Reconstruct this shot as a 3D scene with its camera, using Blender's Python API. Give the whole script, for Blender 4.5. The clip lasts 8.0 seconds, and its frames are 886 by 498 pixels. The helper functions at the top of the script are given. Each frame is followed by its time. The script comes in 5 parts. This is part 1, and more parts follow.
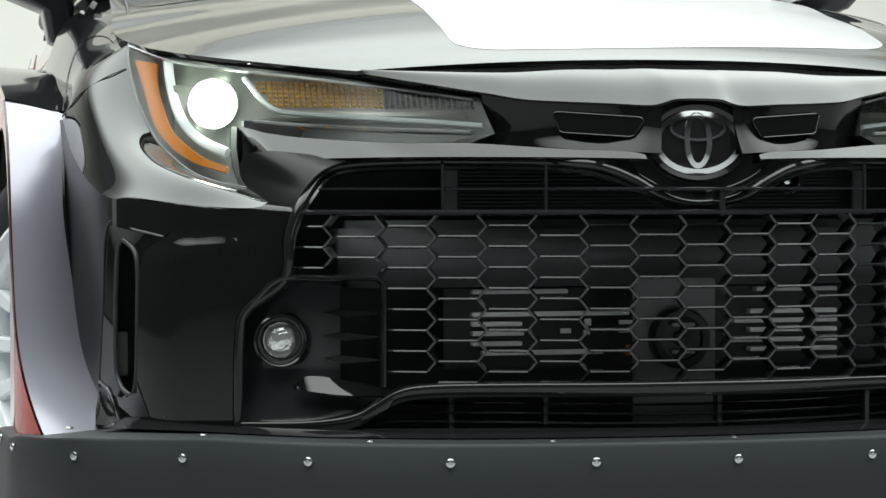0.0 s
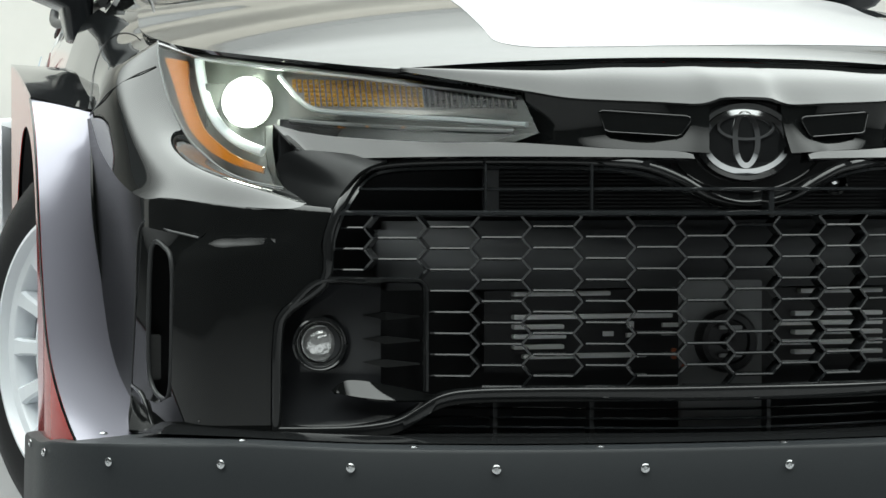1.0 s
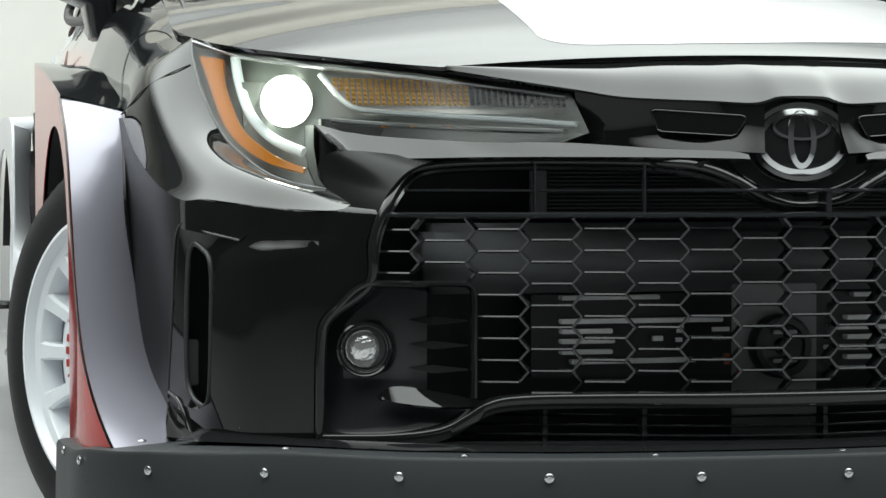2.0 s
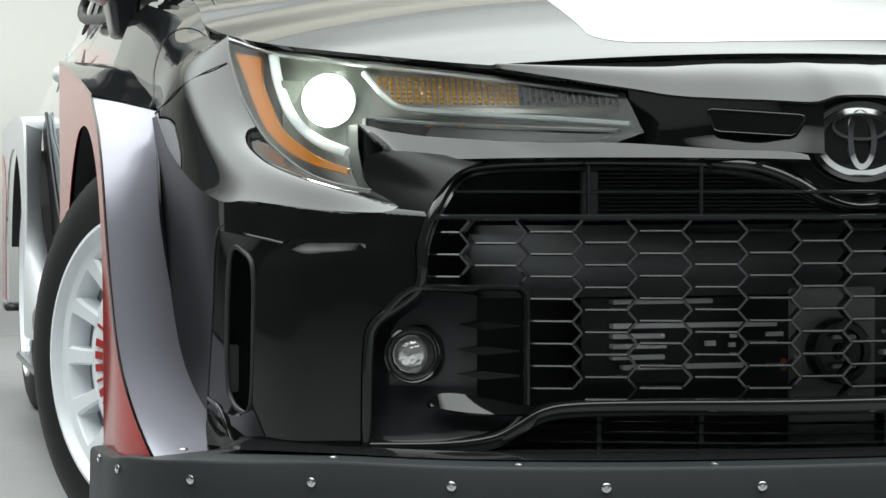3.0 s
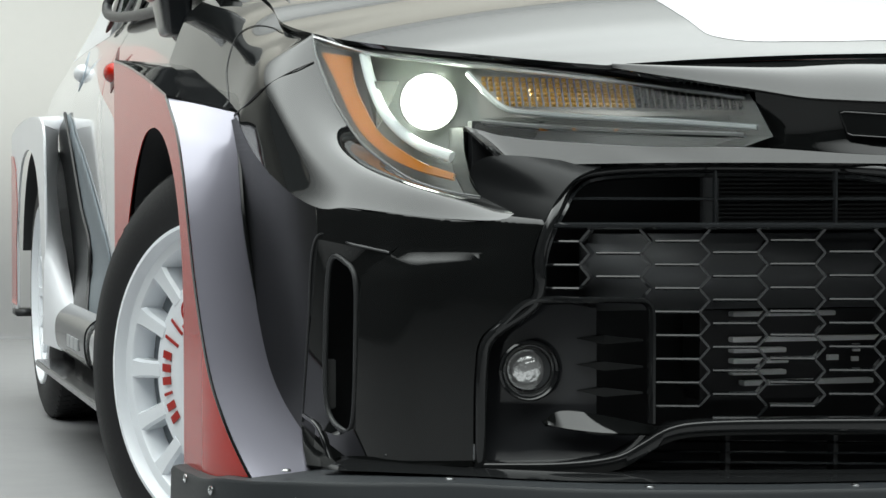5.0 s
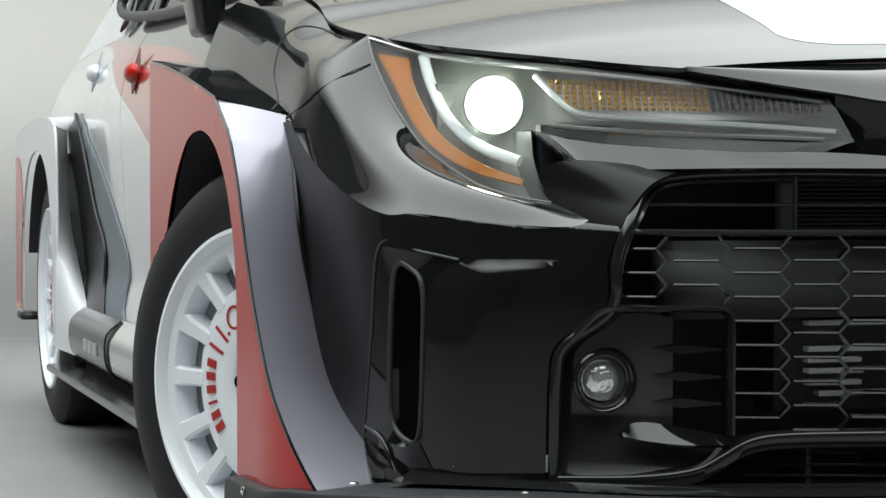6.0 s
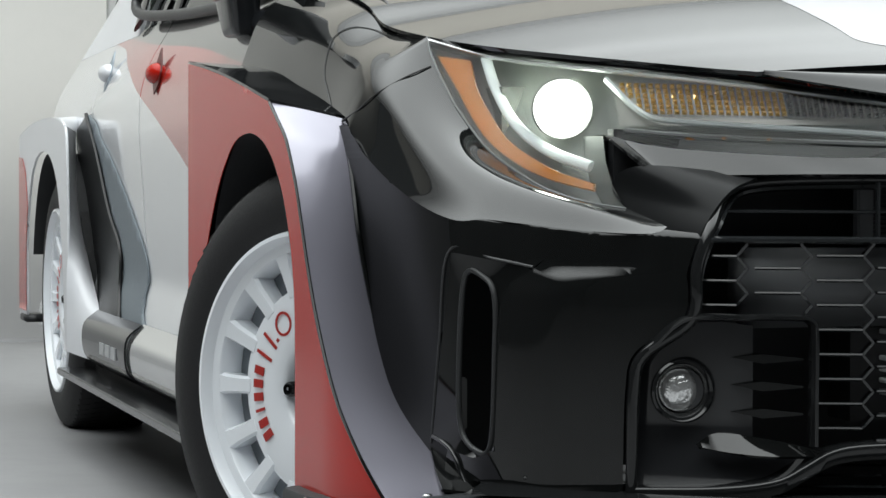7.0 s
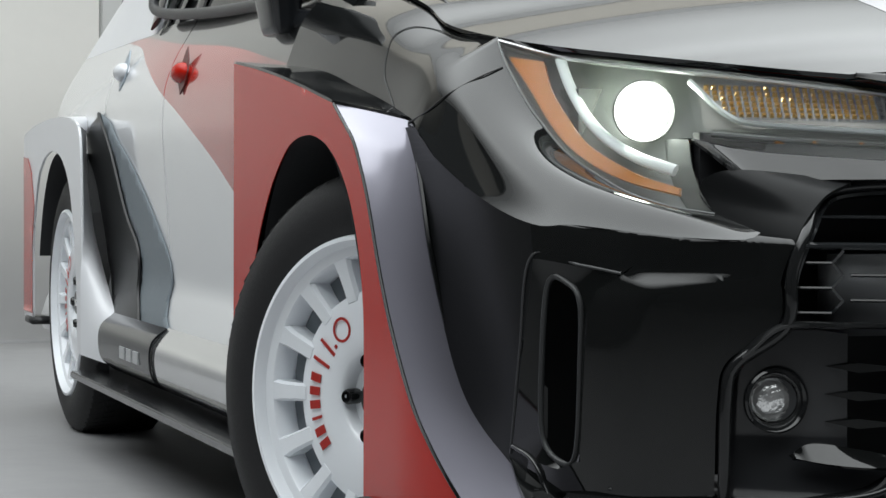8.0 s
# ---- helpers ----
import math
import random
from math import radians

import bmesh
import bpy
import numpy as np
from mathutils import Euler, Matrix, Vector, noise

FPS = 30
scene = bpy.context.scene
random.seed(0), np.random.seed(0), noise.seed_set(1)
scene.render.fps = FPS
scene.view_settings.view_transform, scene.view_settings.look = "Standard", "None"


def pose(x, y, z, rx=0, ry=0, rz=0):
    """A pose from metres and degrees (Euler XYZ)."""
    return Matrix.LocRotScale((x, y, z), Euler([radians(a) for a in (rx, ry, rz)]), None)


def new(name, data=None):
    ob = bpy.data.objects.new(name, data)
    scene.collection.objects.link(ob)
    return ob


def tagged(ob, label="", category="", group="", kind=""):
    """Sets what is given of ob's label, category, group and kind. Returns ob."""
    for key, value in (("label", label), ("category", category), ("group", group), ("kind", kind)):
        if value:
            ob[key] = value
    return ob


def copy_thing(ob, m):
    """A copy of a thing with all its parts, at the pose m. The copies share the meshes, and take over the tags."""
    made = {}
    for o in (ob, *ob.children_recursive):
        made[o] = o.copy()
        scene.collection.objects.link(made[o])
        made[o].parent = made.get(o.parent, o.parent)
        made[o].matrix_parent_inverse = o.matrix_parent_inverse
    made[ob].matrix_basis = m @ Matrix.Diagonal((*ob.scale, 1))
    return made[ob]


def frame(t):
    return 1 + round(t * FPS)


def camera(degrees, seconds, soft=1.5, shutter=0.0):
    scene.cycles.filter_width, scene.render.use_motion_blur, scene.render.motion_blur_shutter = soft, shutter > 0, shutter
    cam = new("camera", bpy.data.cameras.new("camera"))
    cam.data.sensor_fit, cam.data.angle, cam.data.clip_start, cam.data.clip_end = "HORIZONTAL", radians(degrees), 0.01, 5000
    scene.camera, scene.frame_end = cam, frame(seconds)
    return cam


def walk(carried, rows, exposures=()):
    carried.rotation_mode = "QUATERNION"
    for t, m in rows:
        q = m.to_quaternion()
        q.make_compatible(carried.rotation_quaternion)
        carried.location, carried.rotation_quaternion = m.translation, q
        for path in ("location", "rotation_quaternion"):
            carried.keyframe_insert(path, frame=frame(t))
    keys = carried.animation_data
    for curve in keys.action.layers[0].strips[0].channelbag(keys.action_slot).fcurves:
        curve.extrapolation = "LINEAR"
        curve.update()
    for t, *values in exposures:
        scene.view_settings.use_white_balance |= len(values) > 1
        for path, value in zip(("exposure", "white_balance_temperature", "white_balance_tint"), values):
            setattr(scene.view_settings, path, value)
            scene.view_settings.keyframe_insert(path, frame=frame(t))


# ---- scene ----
# camera: seconds, x, y, z in metres, then the three turns in degrees
cam = camera(21.53, 8.0, soft=1.5)
ROWS = [
    (0.0, -1.1122, -3.1285, 0.5987, 88.523, 0.070, -13.052),
    (0.5, -1.1460, -3.0871, 0.6001, 88.499, 0.065, -13.283),
    (1.0, -1.1773, -3.0448, 0.6013, 88.484, 0.065, -13.458),
    (1.5, -1.2073, -2.9968, 0.6027, 88.474, 0.067, -13.606),
    (3.0, -1.3026, -2.8460, 0.6064, 88.455, 0.084, -14.140),
    (3.5, -1.3403, -2.7938, 0.6085, 88.443, 0.089, -14.405),
    (4.0, -1.3848, -2.7375, 0.6115, 88.430, 0.088, -14.730),
    (4.5, -1.4253, -2.6897, 0.6139, 88.423, 0.073, -15.067),
    (6.0, -1.5794, -2.5270, 0.6244, 88.398, -0.034, -16.345),
    (6.5, -1.6377, -2.4812, 0.6292, 88.377, -0.086, -16.851),
    (7.0, -1.6982, -2.4289, 0.6331, 88.356, -0.142, -17.380),
    (7.5, -1.7592, -2.3719, 0.6364, 88.337, -0.199, -17.937),
    (8.0, -1.8271, -2.3132, 0.6394, 88.323, -0.254, -18.517),
]
walk(cam, [(t, pose(x, y, z, rx, ry, rz)) for t, x, y, z, rx, ry, rz in ROWS], exposures=[(0.0, 0.50, 6500, 0), (3.5, 0.42, 6500, 1.5), (6.5, 0.16, 6450, 4), (8.0, 0.02, 6400, 6)])

# ---- world and lights ----
world = bpy.data.worlds.new("studio_world")
scene.world = world
world.use_nodes = True
world.node_tree.nodes["Background"].inputs[0].default_value = (0.9, 0.95, 1.0, 1)
world.node_tree.nodes["Background"].inputs[1].default_value = 0.09


def area_lamp(name, m, width, height, power, colour):
    data = bpy.data.lights.new(name, "AREA")
    data.shape, data.size, data.size_y, data.energy, data.color = "RECTANGLE", width, height, power, colour
    ob = new(name, data)
    ob.matrix_world = m
    return ob


SOFTBOX_Z = 4.3
softbox_lamp = area_lamp("softbox_lamp", pose(0.3, 1.25, SOFTBOX_Z), 11.4, 12.3, 1480, (0.97, 0.985, 1.0))


def feather(lamp, margins):
    """The cloth is brightest in its middle and fades towards its edges."""
    data = lamp.data
    data.use_nodes = True
    nt = data.node_tree
    em = nt.nodes["Emission"]
    geo = nt.nodes.new("ShaderNodeNewGeometry")
    sep = nt.nodes.new("ShaderNodeSeparateXYZ")
    nt.links.new(geo.outputs["Parametric"], sep.inputs[0])
    last = None
    for k, margin in enumerate(margins):
        ends = []
        for a, b in ((0.0, margin[0]), (1.0, 1.0 - margin[1])):
            mr = nt.nodes.new("ShaderNodeMapRange")
            mr.interpolation_type = "SMOOTHSTEP"
            mr.inputs["From Min"].default_value, mr.inputs["From Max"].default_value = a, b
            mr.inputs["To Min"].default_value = 0.20
            nt.links.new(sep.outputs[k], mr.inputs["Value"])
            ends.append(mr.outputs["Result"])
        for e in ends:
            if last is None:
                last = e
                continue
            mul = nt.nodes.new("ShaderNodeMath")
            mul.operation = "MULTIPLY"
            nt.links.new(last, mul.inputs[0])
            nt.links.new(e, mul.inputs[1])
            last = mul.outputs[0]
    nt.links.new(last, em.inputs["Strength"])


feather(softbox_lamp, ((0.16, 0.16), (0.28, 0.36)))
# added lamp, unseen above the softbox, that brightens the top of the cyclorama
area_lamp("wall_wash_lamp", pose(0.3, 5.6, 5.6, 62, 0, 0), 10.0, 0.6, 200, (1.0, 0.98, 0.95))


# ---- materials ----
def material(name):
    m = bpy.data.materials.new(name)
    m.use_nodes = True
    nt = m.node_tree
    return m, nt, nt.nodes["Principled BSDF"]


def node(nt, kind, **inputs):
    n = nt.nodes.new(kind)
    for k, v in inputs.items():
        n.inputs[k.replace("_", " ")].default_value = v
    return n


def surface(name, colour, rough=0.5, metal=0.0, coat=0.0, vary=0.06, scale=40.0, bump=0.0, bump_scale=300.0, ior=1.5, dirt=0.0):
    """A procedural surface: slow mottling, fine grain in gloss and relief."""
    m, nt, bs = material(name)
    tc = nt.nodes.new("ShaderNodeTexCoord")
    big = node(nt, "ShaderNodeTexNoise", Scale=scale * 0.12, Detail=4.0)
    small = node(nt, "ShaderNodeTexNoise", Scale=scale * 6, Detail=3.0)
    nt.links.new(tc.outputs["Object"], big.inputs["Vector"])
    nt.links.new(tc.outputs["Object"], small.inputs["Vector"])
    mix = nt.nodes.new("ShaderNodeMix")
    mix.data_type = "RGBA"
    mix.inputs[6].default_value = (*[c * (1 - vary) for c in colour], 1)
    mix.inputs[7].default_value = (*[min(1, c * (1 + vary)) for c in colour], 1)
    nt.links.new(big.outputs["Fac"], mix.inputs[0])
    nt.links.new(mix.outputs[2], bs.inputs["Base Color"])
    mr = node(nt, "ShaderNodeMapRange")
    mr.inputs["To Min"].default_value, mr.inputs["To Max"].default_value = max(0.0, rough * 0.85 - dirt), rough * 1.15 + dirt
    nt.links.new(small.outputs["Fac"], mr.inputs["Value"])
    nt.links.new(mr.outputs["Result"], bs.inputs["Roughness"])
    bs.inputs["Metallic"].default_value, bs.inputs["Coat Weight"].default_value, bs.inputs["IOR"].default_value = metal, coat, ior
    bs.inputs["Coat Roughness"].default_value = 0.05 if colour[0] < 0.015 else 0.02
    if bump:
        grain = node(nt, "ShaderNodeTexNoise", Scale=bump_scale, Detail=2.0)
        nt.links.new(tc.outputs["Object"], grain.inputs["Vector"])
        b = node(nt, "ShaderNodeBump", Strength=bump, Distance=0.002)
        nt.links.new(grain.outputs["Fac"], b.inputs["Height"])
        nt.links.new(b.outputs["Normal"], bs.inputs["Normal"])
    return m


PAINT = surface("black_gloss_paint", (0.007, 0.0075, 0.0075), 0.03, ior=1.5, bump=0.003, bump_scale=700)
PAINT_RED = surface("red_gloss_paint", (0.42, 0.013, 0.006), 0.05, ior=1.28, scale=20)
RED_TAIL = surface("red_tail_film", (0.46, 0.020, 0.008), 0.10, ior=1.5, scale=20)
PAINT_WHITE = surface("white_gloss_paint", (0.74, 0.75, 0.78), 0.35, coat=0.35, vary=0.02)
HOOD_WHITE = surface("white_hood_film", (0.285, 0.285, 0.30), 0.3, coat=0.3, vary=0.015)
PLASTIC = surface("black_textured_plastic", (0.026, 0.027, 0.028), 0.42, bump=0.15, bump_scale=1200)
PIANO = surface("piano_black_plastic", (0.011, 0.0115, 0.012), 0.04, ior=1.5)
GRILLE_BLACK = surface("grille_black_plastic", (0.018, 0.0195, 0.021), 0.12, coat=0.4)
LIP_GREY = surface("lip_matt_plate", (0.0145, 0.0172, 0.0198), 0.5, vary=0.12, bump=0.08, bump_scale=700)
VOID = surface("black_cavity_plastic", (0.020, 0.021, 0.023), 0.6)
CHROME = surface("chrome", (0.86, 0.87, 0.88), 0.06, metal=1.0, vary=0.02)
DARK_CHROME = surface("smoked_chrome", (0.10, 0.10, 0.11), 0.12, metal=1.0)
STEEL = surface("bolt_steel", (0.62, 0.63, 0.64), 0.24, metal=1.0, vary=0.1)
RUBBER = surface("tyre_rubber", (0.013, 0.013, 0.014), 0.6, ior=1.4, vary=0.2, bump=0.25, bump_scale=500)
SEAL = surface("rubber_seal", (0.008, 0.008, 0.009), 0.45)
RIM_WHITE = surface("white_wheel_enamel", (0.88, 0.91, 0.95), 0.22, coat=0.5, vary=0.04, bump=0.05, bump_scale=500)
RED_FILM = surface("red_decal_film", (0.40, 0.018, 0.012), 0.35)
GREY_FILM = surface("grey_decal_film", (0.42, 0.43, 0.44), 0.4)
DARK_METAL = surface("dark_metal", (0.05, 0.05, 0.052), 0.4, metal=0.6)
FLARE_GREY = surface("satin_lilac_grey_film", (0.265, 0.258, 0.305), 0.24, metal=0.42, coat=0.2, vary=0.05)
GREY_PAINT = surface("slate_grey_satin_film", (0.17, 0.20, 0.225), 0.5, coat=0.0)
AMBER_FACET = surface("amber_lamp_facet", (1.0, 0.44, 0.03), 0.12, metal=0.25, coat=0.6, vary=0.3, scale=300)
GREY_DIM = surface("dim_grey_bracket", (0.12, 0.12, 0.12), 0.5)
LIGHT_GUIDE = surface("clear_light_guide", (0.62, 0.66, 0.68), 0.15, coat=1.0)
LAMP_HOUSING = surface("lamp_housing_grey", (0.16, 0.165, 0.165), 0.4, ior=1.4)
ORANGE_PLASTIC = surface("orange_plastic", (0.55, 0.12, 0.03), 0.4)
SKIRT_SILVER = surface("silver_film", (0.60, 0.61, 0.62), 0.08, metal=0.85, coat=0.6)
SILL_BLACK = surface("sill_black_film", (0.014, 0.0145, 0.016), 0.10, ior=1.33)
SKIRT_BLACK = surface("skirt_black_board", (0.022, 0.023, 0.025), 0.22, coat=0.3, vary=0.15)


SIGNAL_BACK = surface("smoked_signal_bowl", (0.20, 0.19, 0.18), 0.3, metal=0.6, vary=0.3, scale=200)
BLADE_BLACK = surface("dull_black_moulding", (0.010, 0.0105, 0.011), 0.3, ior=1.2)
FOG_PLATE = surface("gloss_black_plate", (0.022, 0.023, 0.025), 0.07, coat=0.3)
WHITE_MARK = surface("white_painted_tube", (0.90, 0.91, 0.92), 0.4, vary=0.12, scale=90)
FOG_GLASS = surface("fluted_lamp_glass", (0.80, 0.81, 0.80), 0.10, metal=0.7, coat=0.6, vary=0.35, scale=300, bump=1.0, bump_scale=130)
INFILL = surface("black_infill_plastic", (0.006, 0.0065, 0.0065), 0.07, ior=1.38)
BOWL_GREY = surface("bright_reflector_bowl", (0.86, 0.87, 0.88), 0.22, metal=0.5, coat=0.3, vary=0.25, scale=500, bump=0.3, bump_scale=150)


def glass(name, tint=(1, 1, 1), rough=0.0, clear=1.0):
    m, nt, bs = material(name)
    bs.inputs["Base Color"].default_value = (*tint, 1)
    bs.inputs["Roughness"].default_value, bs.inputs["Transmission Weight"].default_value, bs.inputs["IOR"].default_value = rough, clear, 1.45
    noise_tex = node(nt, "ShaderNodeTexNoise", Scale=30.0)
    b = node(nt, "ShaderNodeBump", Strength=0.01, Distance=0.002)
    nt.links.new(noise_tex.outputs["Fac"], b.inputs["Height"])
    nt.links.new(b.outputs["Normal"], bs.inputs["Normal"])
    return m


def cover(name, tint=(1, 1, 1), haze=0.0):
    """A thin clear cover: straight through, with a gloss that grows at a glance; haze adds a milky glow imitating lamp
    glare.
    """
    m, nt, bs = material(name)
    nt.nodes.remove(bs)
    out = nt.nodes["Material Output"]
    clear, gloss, mix = nt.nodes.new("ShaderNodeBsdfTransparent"), nt.nodes.new("ShaderNodeBsdfGlossy"), nt.nodes.new("ShaderNodeMixShader")
    clear.inputs[0].default_value = (*tint, 1)
    gloss.inputs["Roughness"].default_value = 0.02
    body = clear.outputs[0]
    if haze:
        milk, blend = nt.nodes.new("ShaderNodeBsdfTranslucent"), nt.nodes.new("ShaderNodeMixShader")
        milk.inputs[0].default_value = (0.92, 1.0, 0.90, 1)
        blend.inputs[0].default_value = haze
        nt.links.new(body, blend.inputs[1])
        nt.links.new(milk.outputs[0], blend.inputs[2])
        body = blend.outputs[0]
    fr = node(nt, "ShaderNodeFresnel", IOR=1.32)
    nt.links.new(fr.outputs[0], mix.inputs[0])
    nt.links.new(body, mix.inputs[1])
    nt.links.new(gloss.outputs[0], mix.inputs[2])
    nt.links.new(mix.outputs[0], out.inputs[0])
    return m


LAMP_COVER = cover("clear_lamp_cover", (0.95, 0.96, 0.96), haze=0.09)
WINDOW_GLASS = cover("tinted_window_glass", (0.22, 0.24, 0.23))
AMBER = glass("amber_clear_plastic", (0.95, 0.36, 0.04), 0.14, 0.45)


def glowing(name, colour, strength):
    m, nt, bs = material(name)
    bs.inputs["Base Color"].default_value = (*colour, 1)
    bs.inputs["Emission Color"].default_value = (*colour, 1)
    bs.inputs["Emission Strength"].default_value = strength
    return m


PROJECTOR_GLOW = glowing("lit_projector", (0.96, 1.0, 0.90), 32.0)
DAYLIGHT_GLOW = glowing("lit_light_guide", (0.80, 0.84, 0.86), 0.12)


def studio_surface(name, colour, rough, stain):
    m, nt, bs = material(name)
    tc = nt.nodes.new("ShaderNodeTexCoord")
    big = node(nt, "ShaderNodeTexNoise", Scale=0.7, Detail=5.0)
    scuff = node(nt, "ShaderNodeTexNoise", Scale=9.0, Detail=6.0, Roughness=0.7)
    nt.links.new(tc.outputs["Object"], big.inputs["Vector"])
    nt.links.new(tc.outputs["Object"], scuff.inputs["Vector"])
    ramp = nt.nodes.new("ShaderNodeValToRGB")
    ramp.color_ramp.elements[0].position, ramp.color_ramp.elements[0].color = 0.30, (*[c * (1 - stain) for c in colour], 1)
    ramp.color_ramp.elements[1].position, ramp.color_ramp.elements[1].color = 0.55, (*colour, 1)
    mixv = nt.nodes.new("ShaderNodeMath")
    mixv.operation = "MULTIPLY_ADD"
    mixv.inputs[1].default_value, mixv.inputs[2].default_value = 0.5, 0.22
    nt.links.new(scuff.outputs["Fac"], mixv.inputs[0])
    add = nt.nodes.new("ShaderNodeMath")
    add.operation = "MULTIPLY"
    nt.links.new(mixv.outputs[0], add.inputs[0])
    nt.links.new(big.outputs["Fac"], add.inputs[1])
    sc = nt.nodes.new("ShaderNodeMath")
    sc.operation = "MULTIPLY"
    sc.inputs[1].default_value = 2.2
    nt.links.new(add.outputs[0], sc.inputs[0])
    nt.links.new(sc.outputs[0], ramp.inputs[0])
    nt.links.new(ramp.outputs[0], bs.inputs["Base Color"])
    bs.inputs["Roughness"].default_value = rough
    return m


FLOOR_PAINT = studio_surface("painted_studio_floor", (0.25, 0.25, 0.255), 0.6, 0.12)
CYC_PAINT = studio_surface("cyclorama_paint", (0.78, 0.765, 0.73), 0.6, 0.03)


def shaded_foot(m, grey):
    """The cyclorama's foot takes the floor's grey, fading upwards: painted-in light fall-off."""
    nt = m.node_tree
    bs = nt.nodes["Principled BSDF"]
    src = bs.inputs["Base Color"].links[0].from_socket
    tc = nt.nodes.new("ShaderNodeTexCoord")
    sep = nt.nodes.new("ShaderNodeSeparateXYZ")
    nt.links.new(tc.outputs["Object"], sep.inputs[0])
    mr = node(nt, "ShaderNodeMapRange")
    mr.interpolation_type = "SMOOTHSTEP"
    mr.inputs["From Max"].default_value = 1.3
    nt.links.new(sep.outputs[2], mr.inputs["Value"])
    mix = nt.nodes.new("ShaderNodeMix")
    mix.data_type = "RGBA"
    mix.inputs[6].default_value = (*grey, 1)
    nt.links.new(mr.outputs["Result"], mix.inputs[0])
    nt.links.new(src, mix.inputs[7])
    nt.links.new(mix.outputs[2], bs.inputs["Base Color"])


shaded_foot(CYC_PAINT, (0.25, 0.25, 0.255))
CURTAIN = studio_surface("dark_studio_drape", (0.07, 0.071, 0.073), 0.9, 0.1)
CEILING_PAINT = studio_surface("pale_ceiling_paint", (0.55, 0.545, 0.53), 0.9, 0.06)
SIDE_WALL = studio_surface("white_side_wall_paint", (0.70, 0.69, 0.67), 0.8, 0.04)
BLACK_DRAPE = studio_surface("black_studio_drape", (0.035, 0.035, 0.036), 0.9, 0.2)
SOFTBOX_CLOTH = studio_surface("softbox_cloth", (0.55, 0.55, 0.55), 0.8, 0.05)
GREY_PANEL = studio_surface("grey_flat_paint", (0.42, 0.42, 0.41), 0.7, 0.05)


# ---- mesh helpers ----
def part(name, bm, mat, parent=None, label="", smooth=True):
    me = bpy.data.meshes.new(name)
    bm.to_mesh(me)
    bm.free()
    return link(name, me, mat, parent, label, smooth)


def link(name, me, mat, parent=None, label="", smooth=True):
    for x in mat if isinstance(mat, (list, tuple)) else [mat]:
        me.materials.append(x)
    if smooth:
        me.polygons.foreach_set("use_smooth", [True] * len(me.polygons))
    ob = new(name, me)
    ob.parent = parent
    if label:
        tagged(ob, label)
    return ob


def from_faces(name, verts, faces, mat, parent=None, label="", smooth=True, sharp=35):
    me = bpy.data.meshes.new(name)
    me.from_pydata([tuple(map(float, v)) for v in verts], [], [tuple(map(int, f)) for f in faces])
    me.update()
    ob = link(name, me, mat, parent, label, smooth)
    if smooth and sharp:
        me.set_sharp_from_angle(angle=radians(sharp))
    return ob


def crisp_rim(ob):
    """Mark the open border of a skin as sharp, so that its shading runs clean to the edge."""
    me = ob.data
    used = np.zeros(len(me.edges), int)
    for p in me.polygons:
        for k in p.loop_indices:
            used[me.loops[k].edge_index] += 1
    for e, n in zip(me.edges, used):
        if n == 1:
            e.use_edge_sharp = True


def again(ob, name, m, parent, label=""):
    """One more piece on the same mesh."""
    o = new(name, ob.data)
    o.parent, o.matrix_local = parent, m
    if label:
        tagged(o, label)
    return o


def spline(pts, n, closed=False):
    """n points on a smooth curve through pts, even along its length."""
    p = np.asarray(pts, float)
    if closed:
        q = np.vstack([p[-1], p, p[0], p[1]])
    else:
        q = np.vstack([2 * p[0] - p[1], p, 2 * p[-1] - p[-2]])
    out = []
    m = len(q) - 3
    for i in range(m):
        a, b, c, d = q[i : i + 4]
        t = np.linspace(0, 1, 24, endpoint=False)[:, None]
        out.append(0.5 * (2 * b + (c - a) * t + (2 * a - 5 * b + 4 * c - d) * t**2 + (3 * b - a - 3 * c + d) * t**3))
    out = np.vstack(out + [q[-2][None]])
    s = np.concatenate([[0], np.cumsum(np.linalg.norm(np.diff(out, axis=0), axis=1))])
    u = np.linspace(0, s[-1], n, endpoint=not closed)
    return np.stack([np.interp(u, s, out[:, k]) for k in range(out.shape[1])], 1)


def grid_faces(rows, cols, closed=False):
    f = []
    for i in range(rows - 1):
        for j in range(cols if closed else cols - 1):
            k = (j + 1) % cols
            f.append((i * cols + j, i * cols + k, (i + 1) * cols + k, (i + 1) * cols + j))
    return f


def loft(name, curves, mat, parent=None, label="", n=48, steps=10, thick=0.004, flip=False, sharp=50):
    """A skin through several curves, with thickness."""
    c = np.stack([spline(x, n) for x in curves])
    if len(curves) > 2:
        g = np.stack([spline(c[:, j], steps) for j in range(n)], 1)
    else:
        t = np.linspace(0, 1, steps)[:, None, None]
        g = c[0] * (1 - t) + c[1] * t
    faces = grid_faces(steps, n)
    if flip:
        faces = [f[::-1] for f in faces]
    ob = from_faces(name, g.reshape(-1, 3), faces, mat, parent, label, sharp=sharp)
    if thick:
        crisp_rim(ob)
        md = ob.modifiers.new("thickness", "SOLIDIFY")
        md.thickness, md.offset = thick, -1
    return ob


